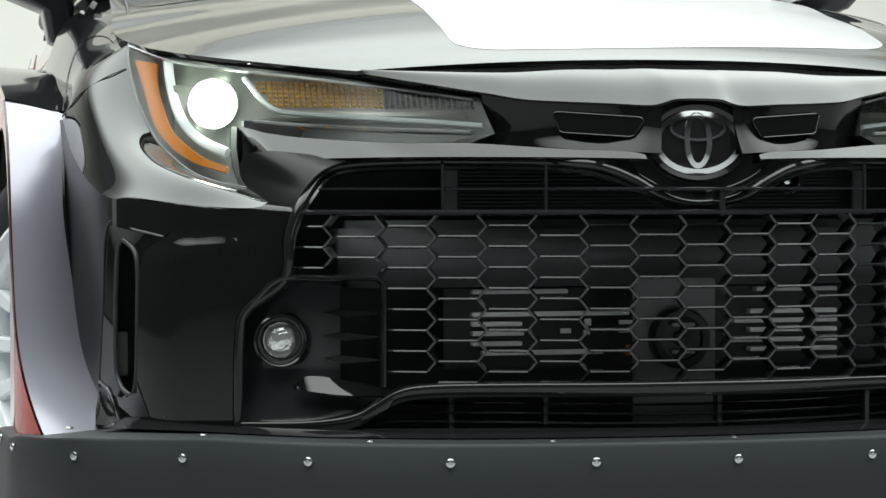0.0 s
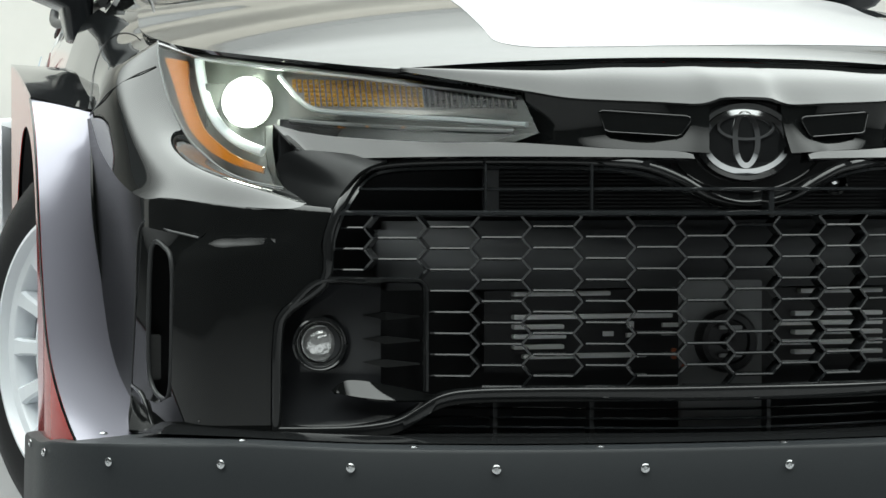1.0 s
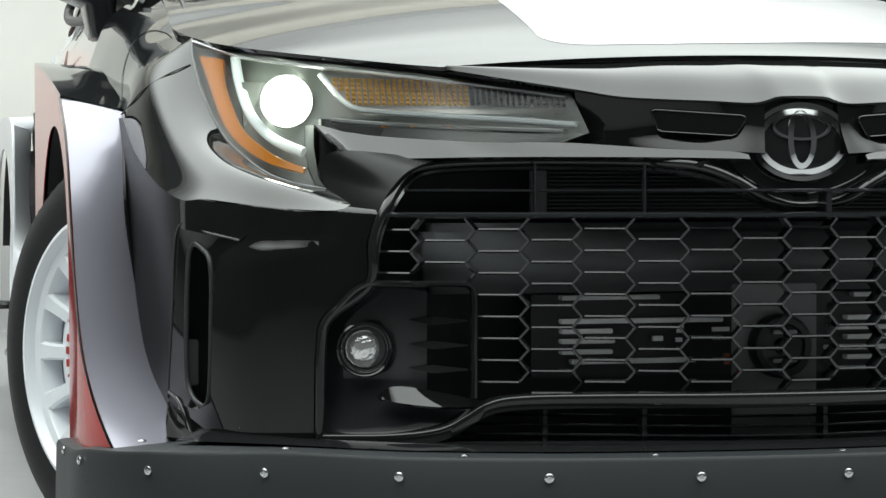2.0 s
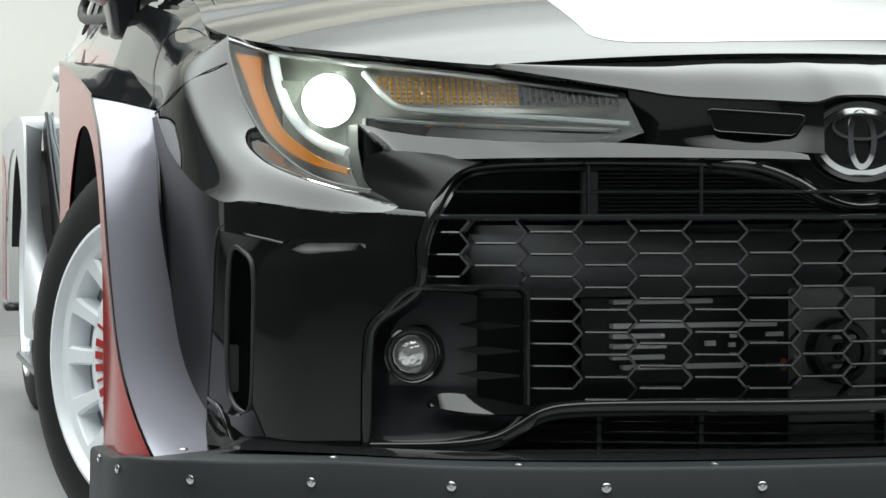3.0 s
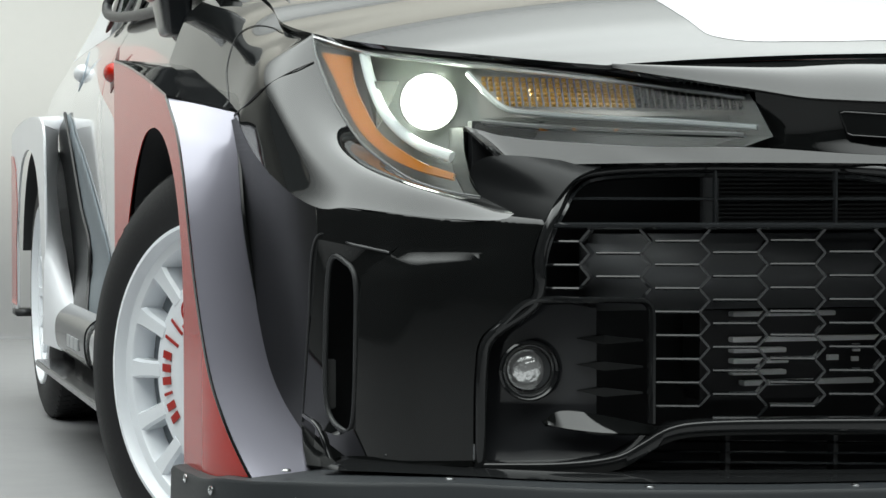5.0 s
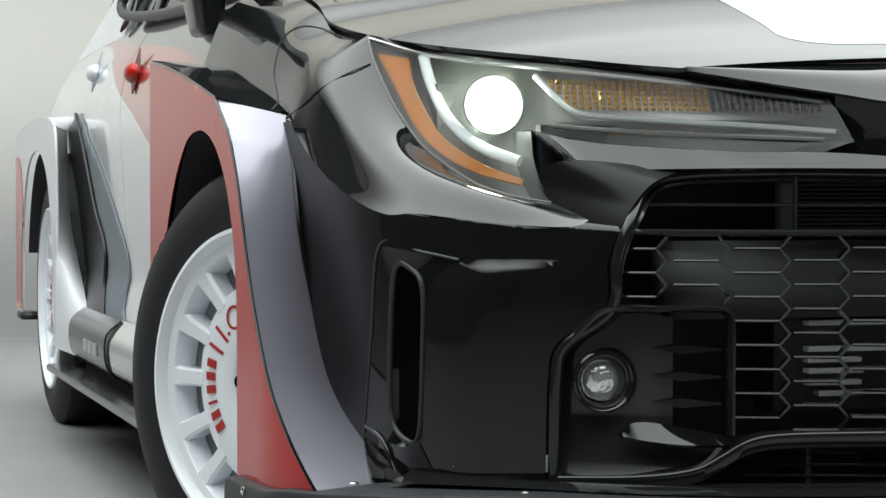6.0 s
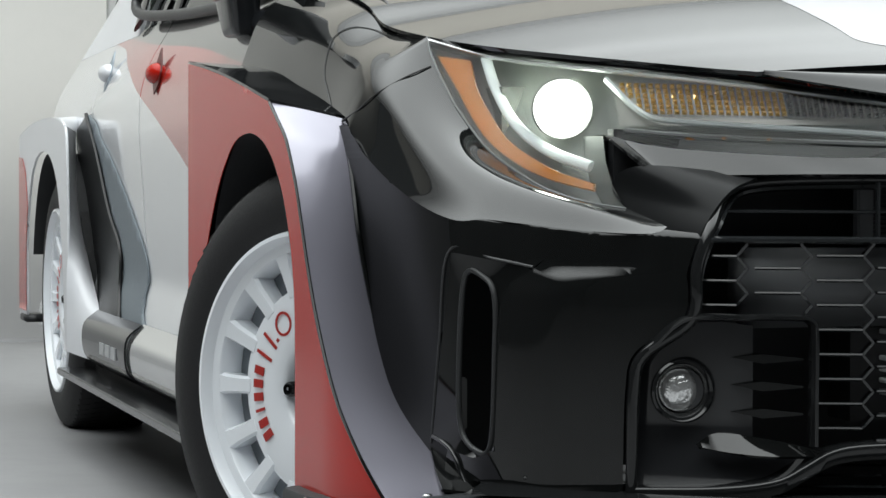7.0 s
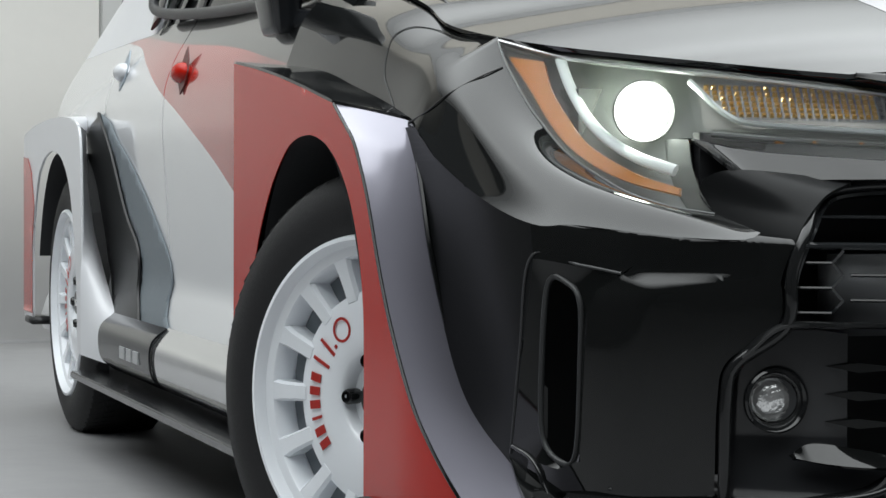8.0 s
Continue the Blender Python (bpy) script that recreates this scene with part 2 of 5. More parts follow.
def tube(name, pts, r, mat, parent=None, label="", n=40, sides=8, closed=False, flat=None):
    """A bar along a smooth curve; flat=(a, b) gives an oval section a across, b high."""
    c = spline(pts, n, closed)
    tg = np.roll(c, -1, 0) - np.roll(c, 1, 0)
    if not closed:
        tg[0], tg[-1] = c[1] - c[0], c[-1] - c[-2]
    tg /= np.linalg.norm(tg, axis=1)[:, None]
    up = np.array([0.0, 1.0, 0.0])
    v = []
    a, b = flat or (r, r)
    for p, t in zip(c, tg):
        s = np.cross(t, up)
        s /= max(1e-6, np.linalg.norm(s))
        w = np.cross(s, t)
        for k in range(sides):
            th = 2 * math.pi * (k + 0.5) / sides
            v.append(p + s * a * math.cos(th) + w * b * math.sin(th))
    rows = n
    f = grid_faces(rows, sides, True)
    if closed:
        f += [((rows - 1) * sides + j, (rows - 1) * sides + (j + 1) % sides, (j + 1) % sides, j) for j in range(sides)]
    else:
        f += [tuple(range(sides))[::-1], tuple((rows - 1) * sides + j for j in range(sides))]
    return from_faces(name, v, f, mat, parent, label, sharp=50)


def box(bm, x0, y0, z0, x1, y1, z1, bevel=0.0):
    r = bmesh.ops.create_cube(bm, size=1, matrix=Matrix.LocRotScale(((x0 + x1) / 2, (y0 + y1) / 2, (z0 + z1) / 2), None, (abs(x1 - x0), abs(y1 - y0), abs(z1 - z0))))
    if bevel:
        e = list({e for v in r["verts"] for e in v.link_edges})
        bmesh.ops.bevel(bm, geom=e, offset=bevel, segments=2, affect="EDGES")
    return bm


def prism(name, outline, depth, mat, parent=None, label="", bevel=0.002, m=None):
    """A flat plate: outline in (u, v), depth along w, edges rounded."""
    bm = bmesh.new()
    vs = [bm.verts.new((u, v, 0)) for u, v in outline]
    f = bm.faces.new(vs)
    bmesh.ops.recalc_face_normals(bm, faces=[f])
    r = bmesh.ops.extrude_face_region(bm, geom=[f])
    bmesh.ops.translate(bm, verts=[g for g in r["geom"] if isinstance(g, bmesh.types.BMVert)], vec=(0, 0, depth))
    bmesh.ops.recalc_face_normals(bm, faces=bm.faces)
    if bevel:
        bmesh.ops.bevel(bm, geom=[e for e in bm.edges], offset=bevel, segments=2, affect="EDGES")
    if m is not None:
        bmesh.ops.transform(bm, matrix=m, verts=bm.verts)
    return part(name, bm, mat, parent, label, smooth=False)


def lathe(name, profile, mat, parent=None, label="", n=48, m=None, sharp=40):
    """Turned about the local x axis: profile of (along x, radius)."""
    v, f = [], []
    k = len(profile)
    for i in range(n):
        a = 2 * math.pi * i / n
        v += [(x, r * math.cos(a), r * math.sin(a)) for x, r in profile]
    for i in range(n):
        j = (i + 1) % n
        for q in range(k - 1):
            f.append((i * k + q, i * k + q + 1, j * k + q + 1, j * k + q))
    if m is not None:
        v = [m @ Vector(p) for p in v]
    return from_faces(name, v, f, mat, parent, label, sharp=sharp)


# ---- studio ----
def studio():
    # cyclorama: floor that sweeps up into the far wall
    ground = from_faces("floor", [(-7, -8, 0), (7, -8, 0), (7, 8.7, 0), (-7, 8.7, 0), (-7, -8, -0.1), (7, -8, -0.1), (7, 8.7, -0.1), (-7, 8.7, -0.1)], [(0, 1, 2, 3), (7, 6, 5, 4), (0, 4, 5, 1), (1, 5, 6, 2), (2, 6, 7, 3), (3, 7, 4, 0)], FLOOR_PAINT, smooth=False)
    tagged(ground, "pale grey painted studio floor with faint scuffs", "floor", kind="structure")
    prof = [(0.0, 0.004)] + [(1.8 * math.sin(a), 1.804 - 1.8 * math.cos(a)) for a in np.linspace(0.08, math.pi / 2, 14)] + [(1.8, 6.0)]

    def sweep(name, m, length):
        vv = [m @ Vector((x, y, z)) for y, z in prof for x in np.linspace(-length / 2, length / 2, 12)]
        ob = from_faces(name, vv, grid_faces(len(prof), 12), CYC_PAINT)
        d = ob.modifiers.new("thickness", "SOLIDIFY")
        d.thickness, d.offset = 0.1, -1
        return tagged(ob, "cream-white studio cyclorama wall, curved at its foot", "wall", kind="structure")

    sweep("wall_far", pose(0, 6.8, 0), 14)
    for nm, x0, x1, y0, y1, mat, lab in (("wall_west", -7.0, -6.8, 6.0, 6.8, SIDE_WALL, "white painted side wall of the studio"), ("wall_west_near", -7.0, -6.8, -7.2, 6.0, BLACK_DRAPE, "black drape along the side of the studio"), ("wall_east", 6.8, 7.0, -7.2, 6.8, BLACK_DRAPE, "black drape along the side of the studio")):
        bm = bmesh.new()
        box(bm, x0, y0, 0.004, x1, y1, 6.0)
        tagged(part(nm, bm, mat, smooth=False), lab, "wall", kind="structure")
    bm = bmesh.new()
    box(bm, -7, -7.4, 0.004, 7, -7.2, 6)
    tagged(part("wall_near", bm, CURTAIN, smooth=False), "dark drape wall behind the film camera", "wall", kind="structure")
    bm = bmesh.new()
    box(bm, -7, -7.4, 6.0, 7, 8.7, 6.1)
    tagged(part("ceiling", bm, CEILING_PAINT, smooth=False), "pale grey studio ceiling", "ceiling", kind="structure")
    bm = bmesh.new()
    box(bm, -0.28, 6.30, 0.0, 1.3, 6.36, 2.4, 0.004)
    tagged(part("studio_flat", bm, GREY_PANEL, smooth=False), "tall grey painted flat standing behind the car", "panel")
    sb = tagged(new("softbox"), "large rectangular overhead softbox with grey cloth sides", "softbox")
    sb.location = (0.3, 1.25, SOFTBOX_Z)
    for nm, b in (("frame", (-5.78, -6.23, 0.02, -5.72, 6.23, 0.3)), ("frame", (5.72, -6.23, 0.02, 5.78, 6.23, 0.3)), ("frame", (-5.72, -6.23, 0.02, 5.72, -6.17, 0.3)), ("frame", (-5.72, 6.17, 0.02, 5.72, 6.23, 0.3)), ("back", (-5.72, -6.17, 0.26, 5.72, 6.17, 0.3))):
        bm = bmesh.new()
        box(bm, *b)
        part(nm, bm, SOFTBOX_CLOTH, sb, smooth=False)
    for x in (-4.2, 4.2):
        for y in (-5.0, 5.0):
            bm = bmesh.new()
            bmesh.ops.create_cone(bm, cap_ends=True, segments=8, radius1=0.012, radius2=0.012, depth=6.0 - SOFTBOX_Z - 0.3, matrix=Matrix.Translation((x, y, 0.3 + (6.0 - SOFTBOX_Z - 0.3) / 2)))
            part("suspension_cable", bm, DARK_METAL, sb)


studio()

# ---- the car ----
car = tagged(new("car"), "black rally hatchback with red and white livery and a lit headlamp", "car")

# plan of the front bumper and how far its upper part leans back
PLAN_X = [0, 0.1, 0.2, 0.3, 0.4, 0.5, 0.57, 0.64, 0.70, 0.743, 0.78, 0.813, 0.835, 0.852, 0.862]
PLAN_Y = [-0.055, -0.048, -0.025, 0.012, 0.045, 0.088, 0.126, 0.167, 0.200, 0.230, 0.285, 0.364, 0.46, 0.60, 0.72]
_plan = spline(list(zip(PLAN_X, PLAN_Y)), 200)


def plan(x):
    return float(np.interp(abs(x), _plan[:, 0], _plan[:, 1]))


def front(x, z):
    """Depth of the bumper's skin."""
    a = abs(x)
    z0 = np.interp(a, [0, 0.2, 0.28, 0.45, 0.55, 0.61, 0.69, 0.744, 0.81, 0.835, 0.852], [0.60, 0.59, 0.565, 0.565, 0.565, 0.572, 0.574, 0.581, 0.586, 0.61, 0.66])
    k = np.interp(a, [0, 0.1, 0.2, 0.28, 0.45, 0.62, 0.75, 0.86], [0.35, 0.45, 0.75, 1.15, 1.15, 1.45, 1.8, 0.6])
    # ledge that runs from the corner vent towards the grille, tapering to a point
    low = float(np.interp(a, [0.61, 0.76], [0.528, 0.490]))
    w = float(np.interp(a, [0.605, 0.64, 0.77, 0.80], [0, 1, 1, 0]))
    u = max(0.0, min(1.0, (z - low) / (0.531 - low)))
    return plan(a) + float(k) * max(0.0, z - float(z0)) + 0.46 * (0.531 - low) * w * u * u


LAMP_X = [0.274, 0.299, 0.376, 0.47, 0.553, 0.616, 0.63, 0.66, 0.69, 0.712, 0.73, 0.745, 0.757, 0.775]
LAMP_Y = [0.072, 0.085, 0.143, 0.196, 0.263, 0.315, 0.335, 0.38, 0.437, 0.475, 0.503, 0.518, 0.526, 0.535]
_lamp = spline(list(zip(LAMP_X, LAMP_Y)), 200)


def lamp_depth(x, z):
    return float(np.interp(abs(x), _lamp[:, 0], _lamp[:, 1])) + float(np.interp(abs(x), [0.6, 0.75], [0.5, 1.2])) * (z - 0.72)


def on_front(pts, off=0.0):
    return [(x, front(x, z) + off, z) for x, z in pts]


def on_lamp(pts, off=0.0):
    return [(x, lamp_depth(x, z) + off, z) for x, z in pts]


SYM = []


def left(ob):
    SYM.append(ob)
    return ob


def skin(name, outline, depth, mat, parent=None, label="", step=0.012, thick=0.004, holes=(), closed_spline=0, flowing=False):
    """A plate bounded by an outline in (x, z) that lies on a depth function; filled by a fine triangulation."""
    pts = [tuple(p) for p in (spline(outline, closed_spline, True) if closed_spline else outline)]
    bm = bmesh.new()
    loops = [pts] + [list(h) for h in holes]
    edges = []
    for lp in loops:
        dense = []
        for (a, b), (c, d) in zip(lp, lp[1:] + lp[:1]):
            m = max(1, int(math.hypot(c - a, d - b) / step))
            dense += [(a + (c - a) * i / m, b + (d - b) * i / m) for i in range(m)]
        vs = [bm.verts.new((x, 0, z)) for x, z in dense]
        edges += [bm.edges.new((vs[i], vs[(i + 1) % len(vs)])) for i in range(len(vs))]
    bmesh.ops.triangle_fill(bm, use_beauty=True, use_dissolve=False, edges=edges, normal=(0, -1, 0))
    xs = [p[0] for p in pts]
    zs = [p[1] for p in pts]
    for k in np.arange(min(xs) + step, max(xs), step):
        bmesh.ops.bisect_plane(bm, geom=bm.verts[:] + bm.edges[:] + bm.faces[:], plane_co=(k, 0, 0), plane_no=(1, 0, 0))
    for k in np.arange(min(zs) + step, max(zs), step):
        bmesh.ops.bisect_plane(bm, geom=bm.verts[:] + bm.edges[:] + bm.faces[:], plane_co=(0, 0, k), plane_no=(0, 0, 1))
    bmesh.ops.remove_doubles(bm, verts=bm.verts[:], dist=0.0012)
    for v in bm.verts:
        v.co.y = depth(v.co.x, v.co.z)
    bm.normal_update()
    for f in bm.faces:
        if f.normal.y > 0:
            f.normal_flip()
    ob = part(name, bm, mat, parent, label)
    if flowing:
        # shading normals straight from the depth function
        e, nv = 0.004, []
        for v in ob.data.vertices:
            x, _, z = v.co
            nv.append(Vector(((depth(x + e, z) - depth(x - e, z)) / (2 * e), -1.0, (depth(x, z + e) - depth(x, z - e)) / (2 * e))).normalized())
        ob.data.normals_split_custom_set_from_vertices(nv)
        return ob
    ob.data.set_sharp_from_angle(angle=radians(40))
    if thick:
        crisp_rim(ob)
        md = ob.modifiers.new("thickness", "SOLIDIFY")
        md.thickness, md.offset = thick, -1
    return ob


FRAME_EDGE = [(-0.655, 0.250), (-0.655, 0.300), (-0.653, 0.384), (-0.643, 0.429), (-0.592, 0.474), (-0.588, 0.531), (-0.570, 0.579), (-0.531, 0.625), (-0.490, 0.640)]
CREASE = [(-0.606, 0.580), (-0.626, 0.572), (-0.687, 0.574), (-0.744, 0.581), (-0.786, 0.587), (-0.812, 0.586), (-0.835, 0.61), (-0.852, 0.66), (-0.858, 0.712)]
LAMP_OUTER = [(-0.755, 0.834), (-0.758, 0.803), (-0.754, 0.751), (-0.748, 0.720), (-0.734, 0.677), (-0.714, 0.648), (-0.693, 0.626), (-0.670, 0.613), (-0.648, 0.606), (-0.623, 0.601)]
LAMP_TOP = [(-0.755, 0.834), (-0.723, 0.815), (-0.7, 0.806), (-0.63, 0.785), (-0.5529, 0.7714), (-0.4586, 0.7559), (-0.3755, 0.7424), (-0.312, 0.7302)]
LAMP_LOW = [(-0.297, 0.6765), (-0.3312, 0.6628), (-0.427, 0.6631), (-0.5465, 0.6737), (-0.5931, 0.6829), (-0.628, 0.692), (-0.631, 0.66), (-0.63, 0.63)]
VENT = [(-0.745, 0.528), (-0.813, 0.545), (-0.819, 0.430), (-0.824, 0.311), (-0.815, 0.296), (-0.797, 0.289), (-0.781, 0.302), (-0.778, 0.423), (-0.776, 0.487), (-0.768, 0.510)]


def bumper():
    edge = spline(FRAME_EDGE, 60)
    cr = spline(CREASE, 60)
    outline = [(-0.862, 0.25)] + [tuple(p) for p in edge if p[1] < 0.572] + [(-0.575, 0.5725)]
    outline += [tuple(p) for p in cr[1:]] + [(-0.862, 0.712)]
    ob = left(skin("bumper_cover", outline, front, PAINT, car, "gloss black front bumper skin", step=0.0085, holes=[VENT], flowing=True))
    ob.data.materials.append(BLADE_BLACK)
    for p in ob.data.polygons:
        if p.center.x < -0.815:
            p.material_index = 1
    rim = [(-0.578, 0.131, 0.5560), (-0.574, 0.131, 0.5725), (-0.556, 0.132, 0.601), (-0.531, 0.137, 0.625), (-0.494, 0.148, 0.6395)]
    back = [(-0.606, 0.188, 0.5700), (-0.612, 0.212, 0.580), (-0.630, 0.280, 0.625), (-0.606, 0.243, 0.654), (-0.494, 0.157, 0.6425)]
    left(loft("bumper_riser", [rim, back], BLADE_BLACK, car, "black riser between grille and headlamp", n=40, steps=8))
    # pocket of the corner vent
    ring = []
    for (a, b), (c, d) in zip(VENT, VENT[1:] + VENT[:1]):
        ring += [(a + (c - a) * k / 12, b + (d - b) * k / 12) for k in range(12)]
    ring = np.array([(x, front(x, z), z) for x, z in ring[::-1]])
    arc = np.concatenate([[0], np.cumsum(np.linalg.norm(np.diff(np.vstack([ring, ring[:1]]), axis=0), axis=1))])
    hole = np.stack([np.interp(np.linspace(0, arc[-1], 64, endpoint=False), arc, np.append(ring[:, k], ring[0, k])) for k in range(3)], 1)
    inner = spline([(x, front(x, z) + 0.016, z) for x, z in [(-0.786, 0.515), (-0.7785, 0.492), (-0.778, 0.423), (-0.781, 0.310), (-0.792, 0.298), (-0.804, 0.327), (-0.805, 0.417), (-0.801, 0.515)]], 64, True)
    d = [np.linalg.norm(inner - np.roll(hole, -k, 0), axis=1).sum() for k in range(64)]
    hole = np.roll(hole, -int(np.argmin(d)), 0)
    v = np.vstack([hole, hole * 0.4 + inner * 0.6, inner])
    f = [(i * 64 + j, i * 64 + (j + 1) % 64, (i + 1) * 64 + (j + 1) % 64, (i + 1) * 64 + j) for i in range(2) for j in range(64)]
    left(from_faces("vent_pocket", v, f, INFILL, car, "black pocket of the corner air vent"))
    left(tube("vent_frame", inner + [0, -0.003, 0], 0, PLASTIC, car, "satin black rim of the corner vent", n=90, closed=True, flat=(0.0038, 0.003), sides=8))
    left(tube("vent_lip", on_front([(-0.825, 0.300), (-0.8205, 0.430), (-0.8145, 0.546), (-0.78, 0.539), (-0.745, 0.530)], -0.0005), 0.0019, PLASTIC, car, n=60, sides=6))
    bm = bmesh.new()
    box(bm, -0.812, 0.44, 0.26, -0.70, 0.444, 0.56)
    left(part("vent_back", bm, VOID, car, smooth=False))
    bm = bmesh.new()
    box(bm, -0.800, 0.385, 0.318, -0.784, 0.390, 0.385, 0.002)
    left(part("vent_bracket", bm, GREY_DIM, car, smooth=False))


bumper()


CX = -0.02  # centre line of badge, hood and mesh


def about_centre(half):
    """A row of points from the lamp to the centre line, carried on to the other lamp."""
    return half + [(2 * CX - x, y, z) for x, y, z in half[::-1]]


def nose():
    seam = about_centre([(-0.464, 0.200, 0.7675), (-0.400, 0.177, 0.771), (-0.337, 0.155, 0.7735), (-0.260, 0.129, 0.775), (-0.182, 0.106, 0.7765), (-0.100, 0.094, 0.7775), (-0.059, 0.0905, 0.778)])
    under = [(x, y + 0.03, z - 0.004) for x, y, z in seam]
    low = about_centre([(-0.466, 0.1885, 0.7665), (-0.421, 0.154, 0.7568), (-0.350, 0.102, 0.7423), (-0.307, 0.075, 0.7343), (-0.261, 0.0457, 0.7250), (-0.205, 0.025, 0.7212), (-0.145, 0.006, 0.7186), (-0.093, -0.005, 0.7160), (-0.072, -0.0075, 0.7190), (-0.050, -0.0094, 0.7250)])
    mid = [tuple(0.5 * np.array(p) + 0.5 * np.array(q) + np.array([0, -0.004, 0.005])) for p, q in zip(spline(low, 40), spline(seam, 40))]
    loft("nose_panel", [low, mid, seam], PAINT, car, "gloss black nose panel between hood and badge", n=120, steps=12)
    loft("nose_return", [seam, under], INFILL, car, n=90, steps=3, thick=0)
    # dark band with the two slots
    top = [(-0.310, 0.090, 0.7330), (-0.261, 0.050, 0.7240), (-0.205, 0.029, 0.7200), (-0.145, 0.010, 0.7175), (-0.093, -0.001, 0.7150), (-0.072, -0.004, 0.7170)]
    bot = [(-0.290, 0.088, 0.6620), (-0.250, 0.052, 0.6590), (-0.204, 0.024, 0.6550), (-0.150, 0.000, 0.6520), (-0.115, -0.018, 0.6500), (-0.080, -0.026, 0.6480)]
    mid = [(-0.300, 0.098, 0.6850), (-0.250, 0.056, 0.6820), (-0.200, 0.034, 0.6800), (-0.150, 0.016, 0.6780), (-0.100, -0.006, 0.6830), (-0.075, -0.012, 0.6820)]
    left(loft("slot_band", [bot, mid, top], INFILL, car, "piano-black band with an air slot", n=60, steps=12))
    slot = [(-0.220, 0.7050), (-0.212, 0.6800), (-0.206, 0.6775), (-0.120, 0.6715), (-0.114, 0.6735), (-0.1015, 0.6925), (-0.1030, 0.6975), (-0.108, 0.6990), (-0.214, 0.7070)]
    dep = lambda x, z: float(np.interp(abs(x), [0.08, 0.10, 0.15, 0.20, 0.25], [-0.014, -0.010, 0.008, 0.026, 0.048])) + 0.10 * (z - 0.685) - 0.001
    edge = [(p[0] + (q[0] - p[0]) * k / 6, p[1] + (q[1] - p[1]) * k / 6) for p, q in zip(slot, slot[1:] + slot[:1]) for k in range(6)]
    left(skin("slot_insert", slot, dep, INFILL, car, "black slotted insert", step=0.01, thick=0.003))
    left(tube("slot_rim", [(x, dep(x, z) - 0.001, z) for x, z in edge], 0.0010, PIANO, car, n=140, closed=True, sides=6))
    # bright upward-facing strip above the grille
    t = [(-0.630, 0.302, 0.693), (-0.594, 0.278, 0.683), (-0.549, 0.230, 0.674), (-0.435, 0.112, 0.6640), (-0.331, 0.068, 0.6630), (-0.214, 0.010, 0.6545), (-0.127, -0.019, 0.6505), (-0.104, -0.028, 0.646)]
    b = [(-0.605, 0.240, 0.656), (-0.575, 0.218, 0.643), (-0.498, 0.147, 0.643), (-0.438, 0.092, 0.6437), (-0.334, 0.050, 0.6437), (-0.216, -0.001, 0.6427), (-0.118, -0.030, 0.6408), (-0.104, -0.035, 0.640)]
    left(loft("upper_grille_trim", [b, t], PAINT, car, "gloss black trim strip over the grille", n=60, steps=8))
    left(loft("trim_underside", [[(x, y + 0.075 * (0.3 + 0.7 * min(1.0, abs(x + 0.62) / 0.2)), z - 0.006) for x, y, z in b], b], INFILL, car, n=60, steps=4, thick=0))
    left(loft("trim_ledge", [t, [(x, y + 0.05, z + 0.001) for x, y, z in t]], INFILL, car, n=60, steps=4, thick=0))


nose()


HOOD_EDGE = spline([(0.0, 0.450, 0.200, 0.7700), (0.06, 0.500, 0.250, 0.7765), (0.12, 0.566, 0.322, 0.7872), (0.20, 0.630, 0.402, 0.7985), (0.28, 0.680, 0.506, 0.8115), (0.36, 0.722, 0.640, 0.8300), (0.47, 0.742, 0.842, 0.8620), (0.60, 0.732, 1.000, 0.9060), (1.0, 0.700, 1.450, 0.9850)], 300)
HOOD_MID = spline([(0.088, 0.7850), (0.100, 0.7897), (0.120, 0.7967), (0.145, 0.8050), (0.18, 0.8155), (0.30, 0.853), (0.50, 0.905), (0.80, 0.960), (1.10, 0.988), (1.45, 1.000)], 300)


def hood_row(s, us):
    """Across the hood at s, from its front edge (0) to the windscreen (1)."""
    yc = 0.088 + 1.333 * s**1.25
    xe, ye, ze = [float(np.interp(s, HOOD_EDGE[:, 0], HOOD_EDGE[:, k])) for k in (1, 2, 3)]
    zc = float(np.interp(yc, HOOD_MID[:, 0], HOOD_MID[:, 1]))
    a = np.abs(us)
    return np.stack([CX + us * xe, yc + (ye - yc) * a**1.9, zc + (ze - zc) * a**2.2], 1)


def hood():
    us = np.linspace(-1, 1, 97)
    g = np.stack([hood_row(s, us) for s in np.linspace(0, 1, 70) ** 1.4])
    ob = from_faces("hood", g.reshape(-1, 3), grid_faces(70, 97), PAINT, car, "gloss black hood with a white centre film")
    crisp_rim(ob)
    d = ob.modifiers.new("thickness", "SOLIDIFY")
    d.thickness, d.offset = 0.006, -1


hood()


def hood_point(x, s):
    """A place on the hood: x across, s from the front edge (0) to the windscreen (1)."""
    row = hood_row(s, np.linspace(-1, 1, 161))
    return Vector([np.interp(x, row[:, 0], row[:, k]) for k in range(3)])


FILM_FRONT = [(-0.33, 0.094), (-0.29, 0.088), (-0.17, 0.077), (-0.05, 0.081), (0.0, 0.086), (0.1, 0.100), (0.2, 0.118), (0.32, 0.146), (0.45, 0.182)]


